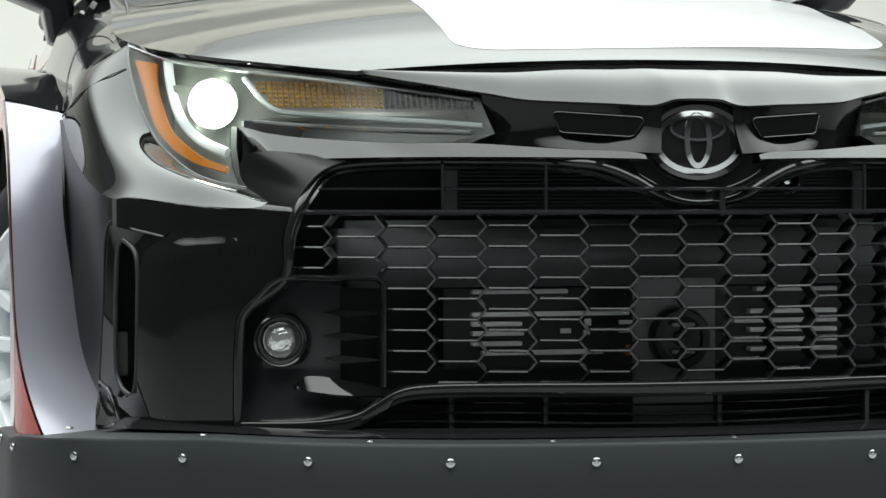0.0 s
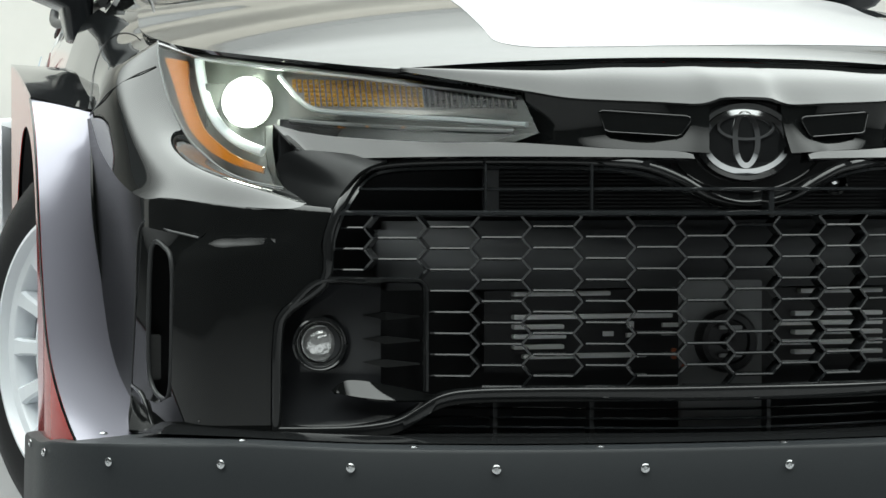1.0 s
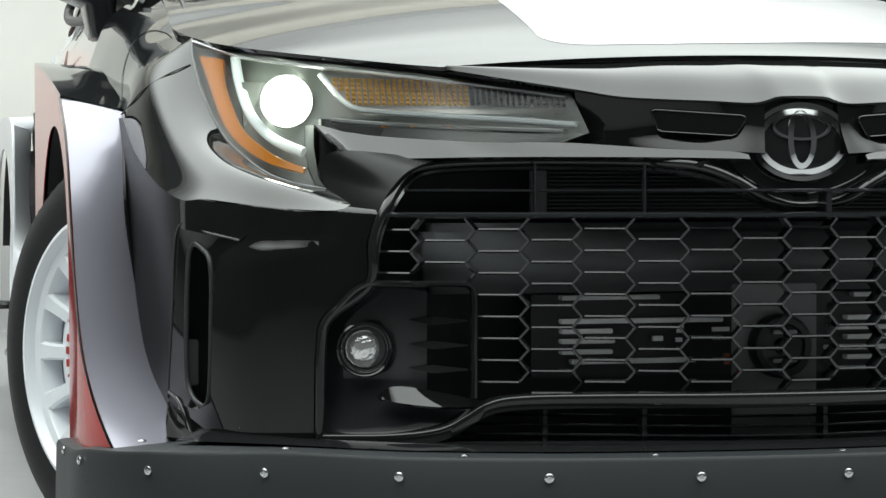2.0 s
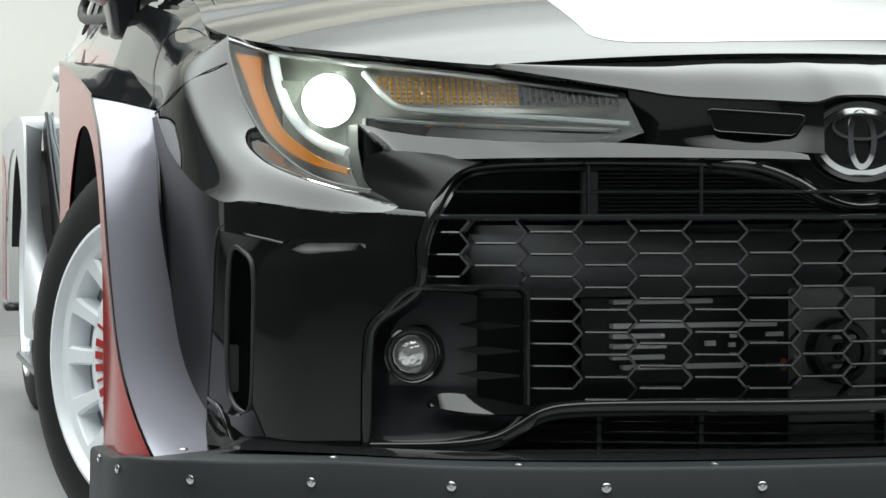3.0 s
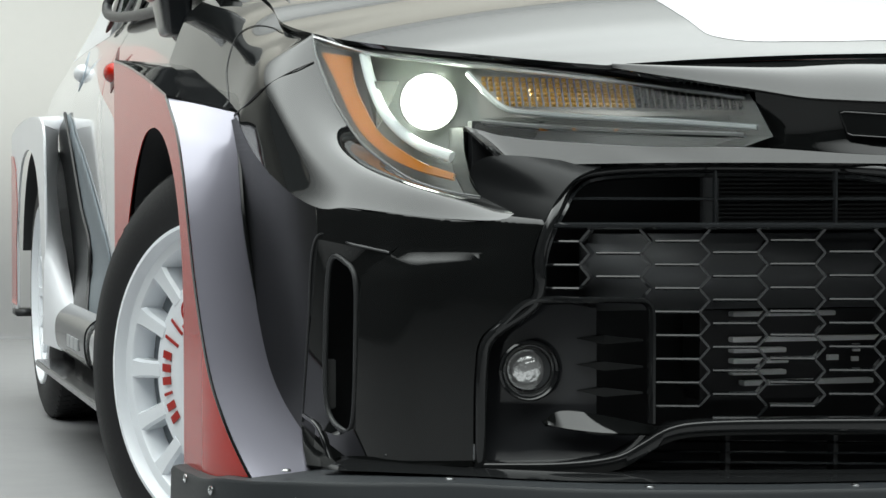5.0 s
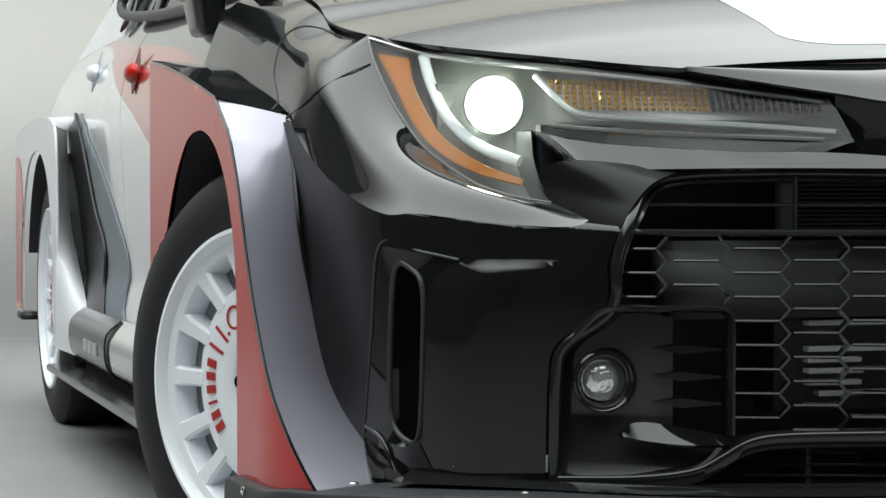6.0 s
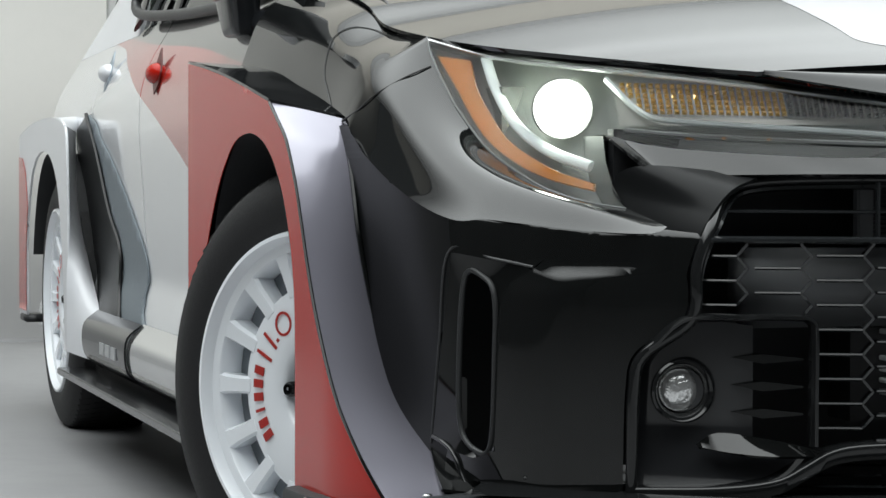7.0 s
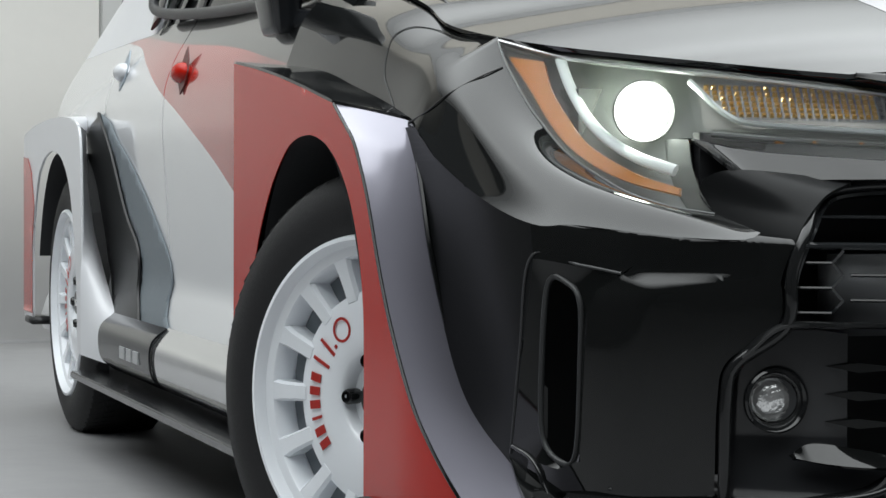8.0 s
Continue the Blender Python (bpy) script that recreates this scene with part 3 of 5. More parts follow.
def hood_film():
    v = []
    n, m = 60, 61
    for i in range(n):
        p = 0.72 * (i / (n - 1)) ** 2
        away = p * 1.1
        c = max(0.0, 0.07 - away)
        cut = 0.07 - math.sqrt(max(0.0, 0.07**2 - c * c))
        x0, x1 = -0.319 + 0.03 * away + cut, min(0.41 + 0.2 * away, 0.62) - cut
        for j in range(m):
            x = x0 + (x1 - x0) * j / (m - 1)
            s0 = float(np.interp(x, [q[0] for q in FILM_FRONT], [q[1] for q in FILM_FRONT]))
            v.append(hood_point(x, s0 + p) + Vector((0, -0.0002, 0.0004)))
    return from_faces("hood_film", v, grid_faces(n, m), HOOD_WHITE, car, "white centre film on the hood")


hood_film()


FLAP = [(69.8, 1.1), (74.4, 2.9), (78.8, 4.8), (82.0, 8.3), (83.7, 10.8), (83.4, 13.1), (81.5, 15.1), (77.4, 17.1), (72.5, 18.0)]
FENDER_TOP = [(-0.754, 0.668, 0.833), (-0.748, 0.720, 0.838), (-0.742, 0.842, 0.860), (-0.731, 0.98, 0.903), (-0.716, 1.2, 0.944), (-0.706, 1.45, 0.977)]
FENDER_LOW = [(-0.857, 0.722, 0.714), (-0.849, 0.868, 0.742), (-0.846, 1.05, 0.776), (-0.846, 1.25, 0.806), (-0.846, 1.45, 0.822)]


def wing_grid():
    """One flowing skin: the bumper's shoulder round the headlamp, then the fender back to the door."""
    top = np.vstack([spline(on_lamp(LAMP_OUTER[::-1]), 60), spline(FENDER_TOP, 71)[1:]])
    low = np.vstack([spline(on_front(CREASE), 60), spline(FENDER_LOW, 71)[1:]])
    gap = np.linalg.norm(top - low, axis=1)[:, None]
    w = np.clip(np.arange(130) / 60.0, 0, 1)[:, None]
    belly = gap * ((1 - w) * np.array([0.0, -0.150, 0.145]) + w * np.array([-0.120, -0.012, 0.115]))
    belly[:14] *= np.linspace(0.05, 1, 14)[:, None]
    mid = top * 0.5 + low * 0.5 + belly
    # ease the middle line, so that reflections run on over the joint
    for _ in range(60):
        mid[1:-1] = mid[1:-1] * 0.5 + (mid[:-2] + mid[2:]) * 0.25
    rows = [spline([low[k], mid[k], top[k]], 22) for k in range(130)]
    return np.array(rows)


WING = wing_grid()


def on_wing(u, v):
    """A place on the wing: u along (0 to 129), v from its lower edge (0) to its upper (21)."""
    i, j = min(128, int(u)), min(20, int(v))
    a, b = u - i, v - j
    p = WING[i, j] * (1 - a) * (1 - b) + WING[i + 1, j] * a * (1 - b) + WING[i, j + 1] * (1 - a) * b + WING[i + 1, j + 1] * a * b
    n = np.cross(WING[i + 1, j] - WING[i, j], WING[i, j + 1] - WING[i, j])
    n /= np.linalg.norm(n)
    return p + (n if n[0] < 0 else -n) * 0.0009


def fender():
    g = WING
    for name, a, b, label in (("shoulder_panel", 0, 60, "gloss black shoulder of the bumper under the headlamp"), ("fender", 59, 130, "gloss black front fender")):
        ob = left(from_faces(name, g[a:b].reshape(-1, 3), grid_faces(b - a, 22), PAINT, car, label, sharp=0))
        # shade both pieces by the normals of the whole skin
        me = ob.data
        du, dv = np.gradient(g, axis=0), np.gradient(g, axis=1)
        nn = np.cross(du, dv)
        nn /= np.linalg.norm(nn, axis=2)[..., None]
        side = 1 if me.vertices[(b - a) * 11].normal.dot(Vector(nn[a + (b - a) // 2, 11])) > 0 else -1
        me.normals_split_custom_set_from_vertices([tuple(float(q) * side for q in p) for p in nn[a:b].reshape(-1, 3)])
    left(tube("flap_seam", [on_wing(u, v) for u, v in FLAP], 0.0007, SEAL, car, n=60, sides=5))
    lamp_line = on_lamp(LAMP_TOP, 0.003)
    e = [i for i in range(0, 300, 12) if HOOD_EDGE[i, 0] < 0.45]
    hood_line = [(CX - HOOD_EDGE[i, 1], HOOD_EDGE[i, 2] + 0.012, HOOD_EDGE[i, 3] - 0.006) for i in e[::-1]]
    left(loft("hood_gap", [lamp_line, hood_line], SEAL, car, "black gap between hood and headlamp", n=40, steps=3, thick=0))
    left(tube("fender_seam", [on_wing(u, v) for u, v in ((60.4, 0.2), (57.6, 3.9), (54.6, 9.1), (52.5, 15.2), (51.9, 20.2))], 0.0012, SEAL, car, n=24, sides=6))
    left(tube("hood_seam", [(-0.744, 0.70, 0.836), (-0.739, 0.842, 0.862), (-0.726, 0.98, 0.909), (-0.712, 1.2, 0.948), (-0.702, 1.45, 0.981)], 0.0028, SEAL, car, n=40, sides=6))


fender()


def arch_panel(name, outline, x, mat, label, thick=0.006, bend=None):
    """A flat vertical side plate at x: outline in (y, z)."""
    bm = bmesh.new()
    vs = [bm.verts.new((x, y, z)) for y, z in outline]
    es = [bm.edges.new((vs[i], vs[(i + 1) % len(vs)])) for i in range(len(vs))]
    bmesh.ops.triangle_fill(bm, use_beauty=True, use_dissolve=False, edges=es, normal=(-1, 0, 0))
    for k in np.arange(0.2, 1.0, 0.02):
        bmesh.ops.bisect_plane(bm, geom=bm.verts[:] + bm.edges[:] + bm.faces[:], plane_co=(0, 0, k), plane_no=(0, 0, 1))
    for k in np.arange(min(p[0] for p in outline) + 0.02, max(p[0] for p in outline), 0.02):
        bmesh.ops.bisect_plane(bm, geom=bm.verts[:] + bm.edges[:] + bm.faces[:], plane_co=(0, k, 0), plane_no=(0, 1, 0))
    for f in bm.faces:
        f.normal_update()
        if f.normal.x > 0:
            f.normal_flip()
    if bend:
        for v in bm.verts:
            v.co.x = bend(v.co.y, v.co.z)
    ob = part(name, bm, mat, car, label)
    crisp_rim(ob)
    md = ob.modifiers.new("thickness", "SOLIDIFY")
    md.thickness, md.offset = thick, -1
    return ob


FLARE_FRONT = [(0.790, 0.745), (0.735, 0.716), (0.69, 0.690), (0.640, 0.635), (0.612, 0.592), (0.575, 0.53), (0.530, 0.466), (0.472, 0.40), (0.430, 0.353), (0.394, 0.320), (0.360, 0.290), (0.336, 0.270), (0.312, 0.250), (0.270, 0.215)]
FLARE_INNER = [(-0.852, 0.745, 0.722), (-0.857, 0.715, 0.690), (-0.862, 0.665, 0.620), (-0.862, 0.632, 0.55), (-0.852, 0.600, 0.46), (-0.843, 0.560, 0.39), (-0.835, 0.520, 0.346), (-0.829, 0.472, 0.317), (-0.821, 0.428, 0.295), (-0.813, 0.390, 0.275), (-0.803, 0.352, 0.256), (-0.797, 0.325, 0.240), (-0.792, 0.290, 0.215)]


def flare_x(y, z):
    """The flare's side: upright, drawn in towards its forward foot."""
    return -0.947 + 0.80 * max(0.0, 0.50 - y) ** 2


def front_flare():
    arch = [(0.642, 0.205), (0.642, 0.40), (0.648, 0.48), (0.670, 0.549), (0.705, 0.605), (0.739, 0.639), (0.785, 0.670), (0.840, 0.692), (0.90, 0.703), (0.937, 0.704), (0.99, 0.70), (1.042, 0.687), (1.10, 0.657), (1.143, 0.627), (1.19, 0.582), (1.231, 0.530), (1.262, 0.46), (1.28, 0.40), (1.28, 0.25)]
    edge = [tuple(p) for p in spline(FLARE_FRONT, 40)][::-1]
    arch = [tuple(p) for p in spline(arch, 70)]
    outline = edge + [(0.95, 0.772), (1.10, 0.795), (1.25, 0.814), (1.385, 0.828), (1.385, 0.25)] + arch[::-1]
    left(arch_panel("flare_side", outline, -0.947, PAINT_RED, "red side plate of the front wheel flare", thick=0.0015, bend=flare_x))
    outer = [(flare_x(y, z), y, z) for y, z in FLARE_FRONT]
    a, b = spline(outer, 50), spline(FLARE_INNER, 50)
    mid = a * 0.5 + b * 0.5 + np.array([-0.001, -0.002, 0.001])
    left(loft("flare_face", [a, mid, b], FLARE_GREY, car, "satin lilac-grey forward face of the wheel flare", n=50, steps=10, sharp=60))
    top_o = [(-0.947, 0.790, 0.745), (-0.947, 0.95, 0.772), (-0.947, 1.10, 0.795), (-0.947, 1.25, 0.814), (-0.947, 1.385, 0.828)]
    top_i = [(-0.846, 0.745, 0.722), (-0.844, 0.90, 0.752), (-0.844, 1.05, 0.778), (-0.845, 1.20, 0.805), (-0.845, 1.385, 0.822)]
    left(loft("flare_top", [top_o, top_i], PIANO, car, "gloss black top of the wheel flare", n=40, steps=5))
    # black sliver laid over the face, standing in for the bumper's reflection
    foot_a = [(-0.824, 0.434, 0.300), (-0.829, 0.396, 0.281), (-0.835, 0.362, 0.266), (-0.838, 0.325, 0.248)]
    foot_b = [(-0.819, 0.424, 0.297), (-0.810, 0.384, 0.277), (-0.802, 0.346, 0.258), (-0.795, 0.318, 0.242)]
    left(loft("flare_foot", [[(x, y - 0.006, z + 0.005) for x, y, z in foot_a], [(x, y - 0.006, z + 0.005) for x, y, z in foot_b]], INFILL, car, "black sliver on the flare's foot, standing in for the bumper's reflection", n=30, steps=6))
    left(tube("bumper_edge", [(-0.824, 0.404, 0.309), (-0.816, 0.370, 0.300), (-0.811, 0.350, 0.286), (-0.806, 0.340, 0.266), (-0.800, 0.326, 0.250), (-0.785, 0.290, 0.249)], 0.0032, PIANO, car, n=40, sides=8))
    left(tube("flare_seal", [(x + 0.003, y - 0.004, z) for x, y, z in FLARE_INNER], 0.0036, INFILL, car, n=50, sides=6))
    left(tube("flare_edge_seal", [(x - 0.001, y - 0.002, z) for x, y, z in outer], 0.0022, INFILL, car, n=60, sides=6))
    bm = bmesh.new()
    box(bm, -0.945, 1.378, 0.25, -0.83, 1.384, 0.82)
    left(part("flare_back", bm, PLASTIC, car, smooth=False))
    # black wheel house behind the arch
    v = []
    ys = np.linspace(0, math.pi, 24)
    for x in (-0.94, -0.50):
        v += [(x, 0.955 + 0.315 * math.cos(a), 0.32 + 0.39 * math.sin(a)) for a in ys]
    f = grid_faces(2, 24) + [tuple(range(24, 48))]
    left(from_faces("wheel_house", v, f, VOID, car, "black wheel house liner", sharp=30))


front_flare()


# ---- lip, sides, wheels ----
LIP = [(-0.969, 0.62), (-0.966, 0.50), (-0.951, 0.354), (-0.877, 0.202), (-0.735, 0.101), (-0.578, -0.014), (-0.395, -0.078), (-0.20, -0.110), (0.0, -0.119)]
LIP = LIP + [(-x, y) for x, y in LIP[-2::-1]]


def lip():
    c = spline(LIP, 120)
    tg = np.gradient(c, axis=0)
    nrm = np.stack([tg[:, 1], -tg[:, 0]], 1)
    nrm /= np.linalg.norm(nrm, axis=1)[:, None]
    # section: inner top, outer top edge, rounded, down the face, back underneath
    sec = [(-0.16, 0.262), (-0.012, 0.256), (-0.003, 0.254), (0.0, 0.249), (0.002, 0.16), (0.004, 0.07), (-0.004, 0.066), (-0.02, 0.07), (-0.02, 0.246), (-0.16, 0.25)]
    v = []
    for d, z in sec:
        for (x, y), (nx, ny) in zip(c, nrm):
            v.append((x + nx * d, y + ny * d, z - float(np.interp(abs(x), [0.7, 0.88, 0.951, 0.966, 0.969], [0, 0.008, 0.018, 0.029, 0.033]))))
    f = grid_faces(len(sec), 120)
    f = [g[::-1] for g in f]
    ob = from_faces("front_lip", v, f, LIP_GREY, car, "dark grey matt lip plate with bright bolts", sharp=30)
    # bolts: on the face and along the top edge
    bolt = None

    def put(x, y, z, m):
        nonlocal bolt
        if bolt is None:
            bolt = lathe("bolt", [(0.0, 0.0062), (0.0018, 0.0062), (0.0030, 0.0045), (0.0033, 0.0026), (0.0018, 0.0022), (0.0018, 0.0)], STEEL, ob, "bright steel bolt", n=14)
            bolt.matrix_local = m
        else:
            again(bolt, "bolt", m, ob)

    for xb in (-0.966, -0.955, -0.877, -0.735, -0.578, -0.395, -0.20, 0.0, 0.20, 0.395, 0.578, 0.735, 0.877, 0.955, 0.966):
        i = int(np.argmin(abs(c[:, 0] - xb) + (0 if abs(xb) != 0.966 else abs(c[:, 1] - 0.50))))
        yb = float(np.interp(abs(xb), [0, 0.2, 0.395, 0.578, 0.735, 0.877, 0.955, 0.966], [-0.119, -0.110, -0.078, -0.014, 0.101, 0.202, 0.364, 0.50]))
        nx, ny = nrm[i]
        put(xb, yb, 0.228, Matrix.Translation((xb + nx * 0.001, yb + ny * 0.001, 0.229 - 0.030 * max(0, abs(xb) - 0.6))) @ Vector((1, 0, 0)).rotation_difference(Vector((nx, ny, 0))).to_matrix().to_4x4())
    for xb, yb in ((-0.882, 0.239), (-0.706, 0.10), (-0.497, -0.036), (-0.255, -0.088), (0.0, -0.100), (0.255, -0.088), (0.497, -0.036), (0.706, 0.10), (0.882, 0.239)):
        put(xb, yb, 0.256, Matrix.Translation((xb, yb, 0.2555)) @ pose(0, 0, 0, 0, -90, 0))
    bm = bmesh.new()
    box(bm, -0.60, 0.10, 0.13, 0.60, 0.9, 0.15)
    part("undertray", bm, PLASTIC, car, smooth=False)
    return ob


lip()

# body sides: half width by height, drawn in towards nose and tail
SIDE_Z = [0.16, 0.20, 0.26, 0.33, 0.42, 0.60, 0.74, 0.82, 0.86, 0.90, 0.95, 0.985]
SIDE_W = [0.80, 0.835, 0.845, 0.825, 0.805, 0.815, 0.825, 0.822, 0.812, 0.795, 0.765, 0.745]


def side_w(y, z):
    w = float(np.interp(z, SIDE_Z, SIDE_W))
    return w - 0.02 * max(0.0, (y - 2.6)) ** 1.5 * (0.4 + z)


def livery():
    """Side paint: red ahead of a sweeping arc, white behind it, black above and at the sill end."""
    m, nt, bs = material("side_livery_paint")
    tc = nt.nodes.new("ShaderNodeTexCoord")
    sep = nt.nodes.new("ShaderNodeSeparateXYZ")
    nt.links.new(tc.outputs["Object"], sep.inputs[0])

    def op(kind, a, b):
        n = nt.nodes.new("ShaderNodeMath")
        n.operation = kind
        for i, q in enumerate((a, b)):
            if isinstance(q, (int, float)):
                n.inputs[i].default_value = q
            else:
                nt.links.new(q, n.inputs[i])
        return n.outputs[0]

    def curve(points):
        """z of a painted edge along the car's length, as a mask of what lies above it."""
        mp = node(nt, "ShaderNodeMapRange")
        mp.inputs["From Min"].default_value, mp.inputs["From Max"].default_value = 0.0, 4.5
        nt.links.new(sep.outputs[1], mp.inputs["Value"])
        fc = nt.nodes.new("ShaderNodeFloatCurve")
        cv = fc.mapping.curves[0]
        pts = [(y / 4.5, z) for y, z in points]
        cv.points[0].location, cv.points[1].location = pts[0], pts[-1]
        for p in pts[1:-1]:
            cv.points.new(*p)
        fc.mapping.update()
        nt.links.new(mp.outputs["Result"], fc.inputs["Value"])
        return op("GREATER_THAN", sep.outputs[2], fc.outputs[0])

    arc = curve([(0.0, 0.0), (1.25, 0.20), (1.56, 0.43), (1.93, 0.615), (2.245, 0.731), (2.58, 0.822), (2.92, 0.905), (3.18, 0.955), (4.5, 0.99)])
    upper = curve([(0.0, 0.80), (1.3, 0.815), (1.60, 0.845), (1.98, 0.888), (2.6, 0.930), (3.15, 0.972), (4.5, 1.0)])

    def mix(fac, a, b):
        n = nt.nodes.new("ShaderNodeMix")
        n.data_type = "RGBA"
        nt.links.new(fac, n.inputs[0])
        for i, q in ((6, a), (7, b)):
            if isinstance(q, tuple):
                n.inputs[i].default_value = (*q, 1)
            else:
                nt.links.new(q, n.inputs[i])
        return n.outputs[2]

    c = mix(arc, (0.78, 0.79, 0.81), (0.42, 0.022, 0.014))
    c = mix(upper, c, (0.012, 0.012, 0.012))
    nt.links.new(c, bs.inputs["Base Color"])
    bs.inputs["Roughness"].default_value, bs.inputs["Coat Weight"].default_value, bs.inputs["Coat Roughness"].default_value = 0.25, 1.0, 0.03
    orange = node(nt, "ShaderNodeTexNoise", Scale=260.0)
    nt.links.new(tc.outputs["Object"], orange.inputs["Vector"])
    b = node(nt, "ShaderNodeBump", Strength=0.02, Distance=0.002)
    nt.links.new(orange.outputs["Fac"], b.inputs["Height"])
    nt.links.new(b.outputs["Normal"], bs.inputs["Coat Normal"])
    return m


LIVERY = livery()


def side_patch(name, y0, y1, z0, z1, mat, label, off=0.0, ny=40, nz=40, cut=None):
    ys, zs = np.linspace(y0, y1, ny), np.linspace(z0, z1, nz)
    v = [(-side_w(y, z) - off, y, z) for z in zs for y in ys]
    f = []
    for g in grid_faces(nz, ny):
        q = np.mean([v[i] for i in g], axis=0)
        if cut is None or not cut(q[1], q[2]):
            f.append(g[::-1])
    ob = from_faces(name, v, [g[::-1] for g in f], mat, car, label)
    crisp_rim(ob)
    md = ob.modifiers.new("thickness", "SOLIDIFY")
    md.thickness, md.offset = 0.01, 1
    return ob


def sides():
    hub = (3.61, 0.325)
    left(side_patch("front_door", 1.455, 2.545, 0.22, 0.985, LIVERY, "front door in red and white livery under a black shoulder"))
    left(side_patch("rear_door", 2.552, 3.30, 0.22, 0.985, LIVERY, "rear door in white livery with a red shoulder", cut=lambda y, z: math.hypot(y - hub[0], z - hub[1]) < 0.30))
    left(side_patch("rear_quarter", 3.306, 4.26, 0.22, 0.985, LIVERY, "white rear quarter panel", cut=lambda y, z: math.hypot(y - hub[0], z - hub[1]) < 0.37))
    left(side_patch("cowl_side", 1.25, 1.449, 0.22, 0.95, PAINT, "gloss black panel ahead of the front door", ny=12))


sides()


HUB_GREY = surface("blue_grey_hub_metal", (0.16, 0.18, 0.20), 0.5, vary=0.2)


def tyre_profile(w, r, rim):
    h = w / 2
    return [(-h + 0.012, rim - 0.004), (-h + 0.004, rim + 0.006), (-h, rim + 0.03), (-h + 0.004, r - 0.045), (-h + 0.014, r - 0.018), (-h + 0.030, r - 0.003), (0, r), (h - 0.030, r - 0.003), (h - 0.014, r - 0.018), (h - 0.004, r - 0.045), (h, rim + 0.03), (h - 0.004, rim + 0.006), (h - 0.012, rim - 0.004)]


def wheel(centre, steer, name_label):
    """A wheel: outside face towards -x, turned by steer degrees about the upright."""
    R, RIM, W, N = 0.332, 0.238, 0.235, 15
    w = new("wheel")
    w.parent = car
    w.matrix_local = pose(*centre, 0, 0, steer)
    tagged(w, name_label)
    ty = lathe("tyre", tyre_profile(W, R, RIM - 0.004), RUBBER, w, "black rally tyre", n=96)
    # tread blocks round the shoulder and crown
    v, f = [], []
    k = 84
    for i in range(k):
        for x, tilt, sh in ((-0.075, -5, 0), (-0.037, 0, 0.5), (0.0, 0, 0), (0.037, 0, 0.5), (0.075, 5, 0)):
            m = pose(0, 0, 0, 360 * (i + sh) / k, 0, 0) @ pose(x, 0, R - (0.0078 if abs(x) > 0.07 else 0.0055), 0, tilt, 14 if x < 0 else -14)
            n = len(v)
            for z, s in ((-0.004, 1.0), (0.0055, 0.90)):
                v += [m @ Vector((a * 0.0165 * s, b * 0.0098 * s, z)) for a, b in ((-1, -1), (1, -1), (1, 1), (-1, 1))]
            f += [(n + 4, n + 5, n + 6, n + 7)] + [(n + q, n + (q + 1) % 4, n + 4 + (q + 1) % 4, n + 4 + q) for q in range(4)]
    from_faces("tread", v, f, RUBBER, w, "blocky rubber tread", smooth=False)
    # barrel and dish
    lathe("rim_barrel", [(-0.112, RIM), (-0.118, RIM - 0.002), (-0.119, RIM - 0.008), (-0.112, RIM - 0.012), (-0.103, RIM - 0.016), (-0.100, RIM - 0.029), (-0.096, RIM - 0.032), (-0.06, RIM - 0.034), (0.0, RIM - 0.036), (0.10, RIM - 0.018), (0.112, RIM)], RIM_WHITE, w, "white enamelled rim barrel", n=96)
    lathe("rim_face", [(-0.078, 0.160), (-0.088, 0.156), (-0.093, 0.140), (-0.096, 0.10), (-0.094, 0.072), (-0.088, 0.064), (-0.072, 0.060), (-0.068, 0.040), (-0.068, 0.0)], RIM_WHITE, w, "white enamelled wheel centre", n=72)
    lathe("rim_back", [(-0.03, 0.160), (-0.05, 0.16), (-0.078, 0.160)], RIM_WHITE, w, n=60)
    # short broad spokes
    bm = bmesh.new()
    ri, ro = 0.145, 0.229
    sec = [(ri, -0.0925, 0.0135), (ri + 0.02, -0.0945, 0.0135), (0.19, -0.098, 0.0145), (ro - 0.006, -0.101, 0.019), (ro, -0.095, 0.023)]
    rows = []
    for r, x, hw in sec:
        rows.append([bm.verts.new(p) for p in ((-0.03, -hw * 0.75, r), (x + 0.006, -hw, r), (x, -hw + 0.004, r), (x, hw - 0.004, r), (x + 0.006, hw, r), (-0.03, hw * 0.75, r))])
    for a, b in zip(rows[:-1], rows[1:]):
        for i in range(6):
            bm.faces.new((a[i], a[(i + 1) % 6], b[(i + 1) % 6], b[i]))
    bm.faces.new(rows[0])
    bm.faces.new(rows[-1][::-1])
    bmesh.ops.recalc_face_normals(bm, faces=bm.faces)
    sp = part("spoke", bm, RIM_WHITE, w, "white wheel spoke", smooth=False)
    sp.matrix_local = pose(0, 0, 0, 6, 0, 0)
    for i in range(1, N):
        again(sp, "spoke", pose(0, 0, 0, 6 + 360 * i / N, 0, 0), w)
    # dark brake and hub behind the openings
    lathe("brake_disc", [(-0.062, 0.203), (-0.062, 0.06), (0.0, 0.06), (0.0, 0.203), (-0.062, 0.203)], HUB_GREY, w, n=48)
    lathe("centre_cap", [(-0.068, 0.0315), (-0.086, 0.0315), (-0.090, 0.029), (-0.0905, 0.0)], PIANO, w, "black centre cap", n=40)
    bm = bmesh.new()
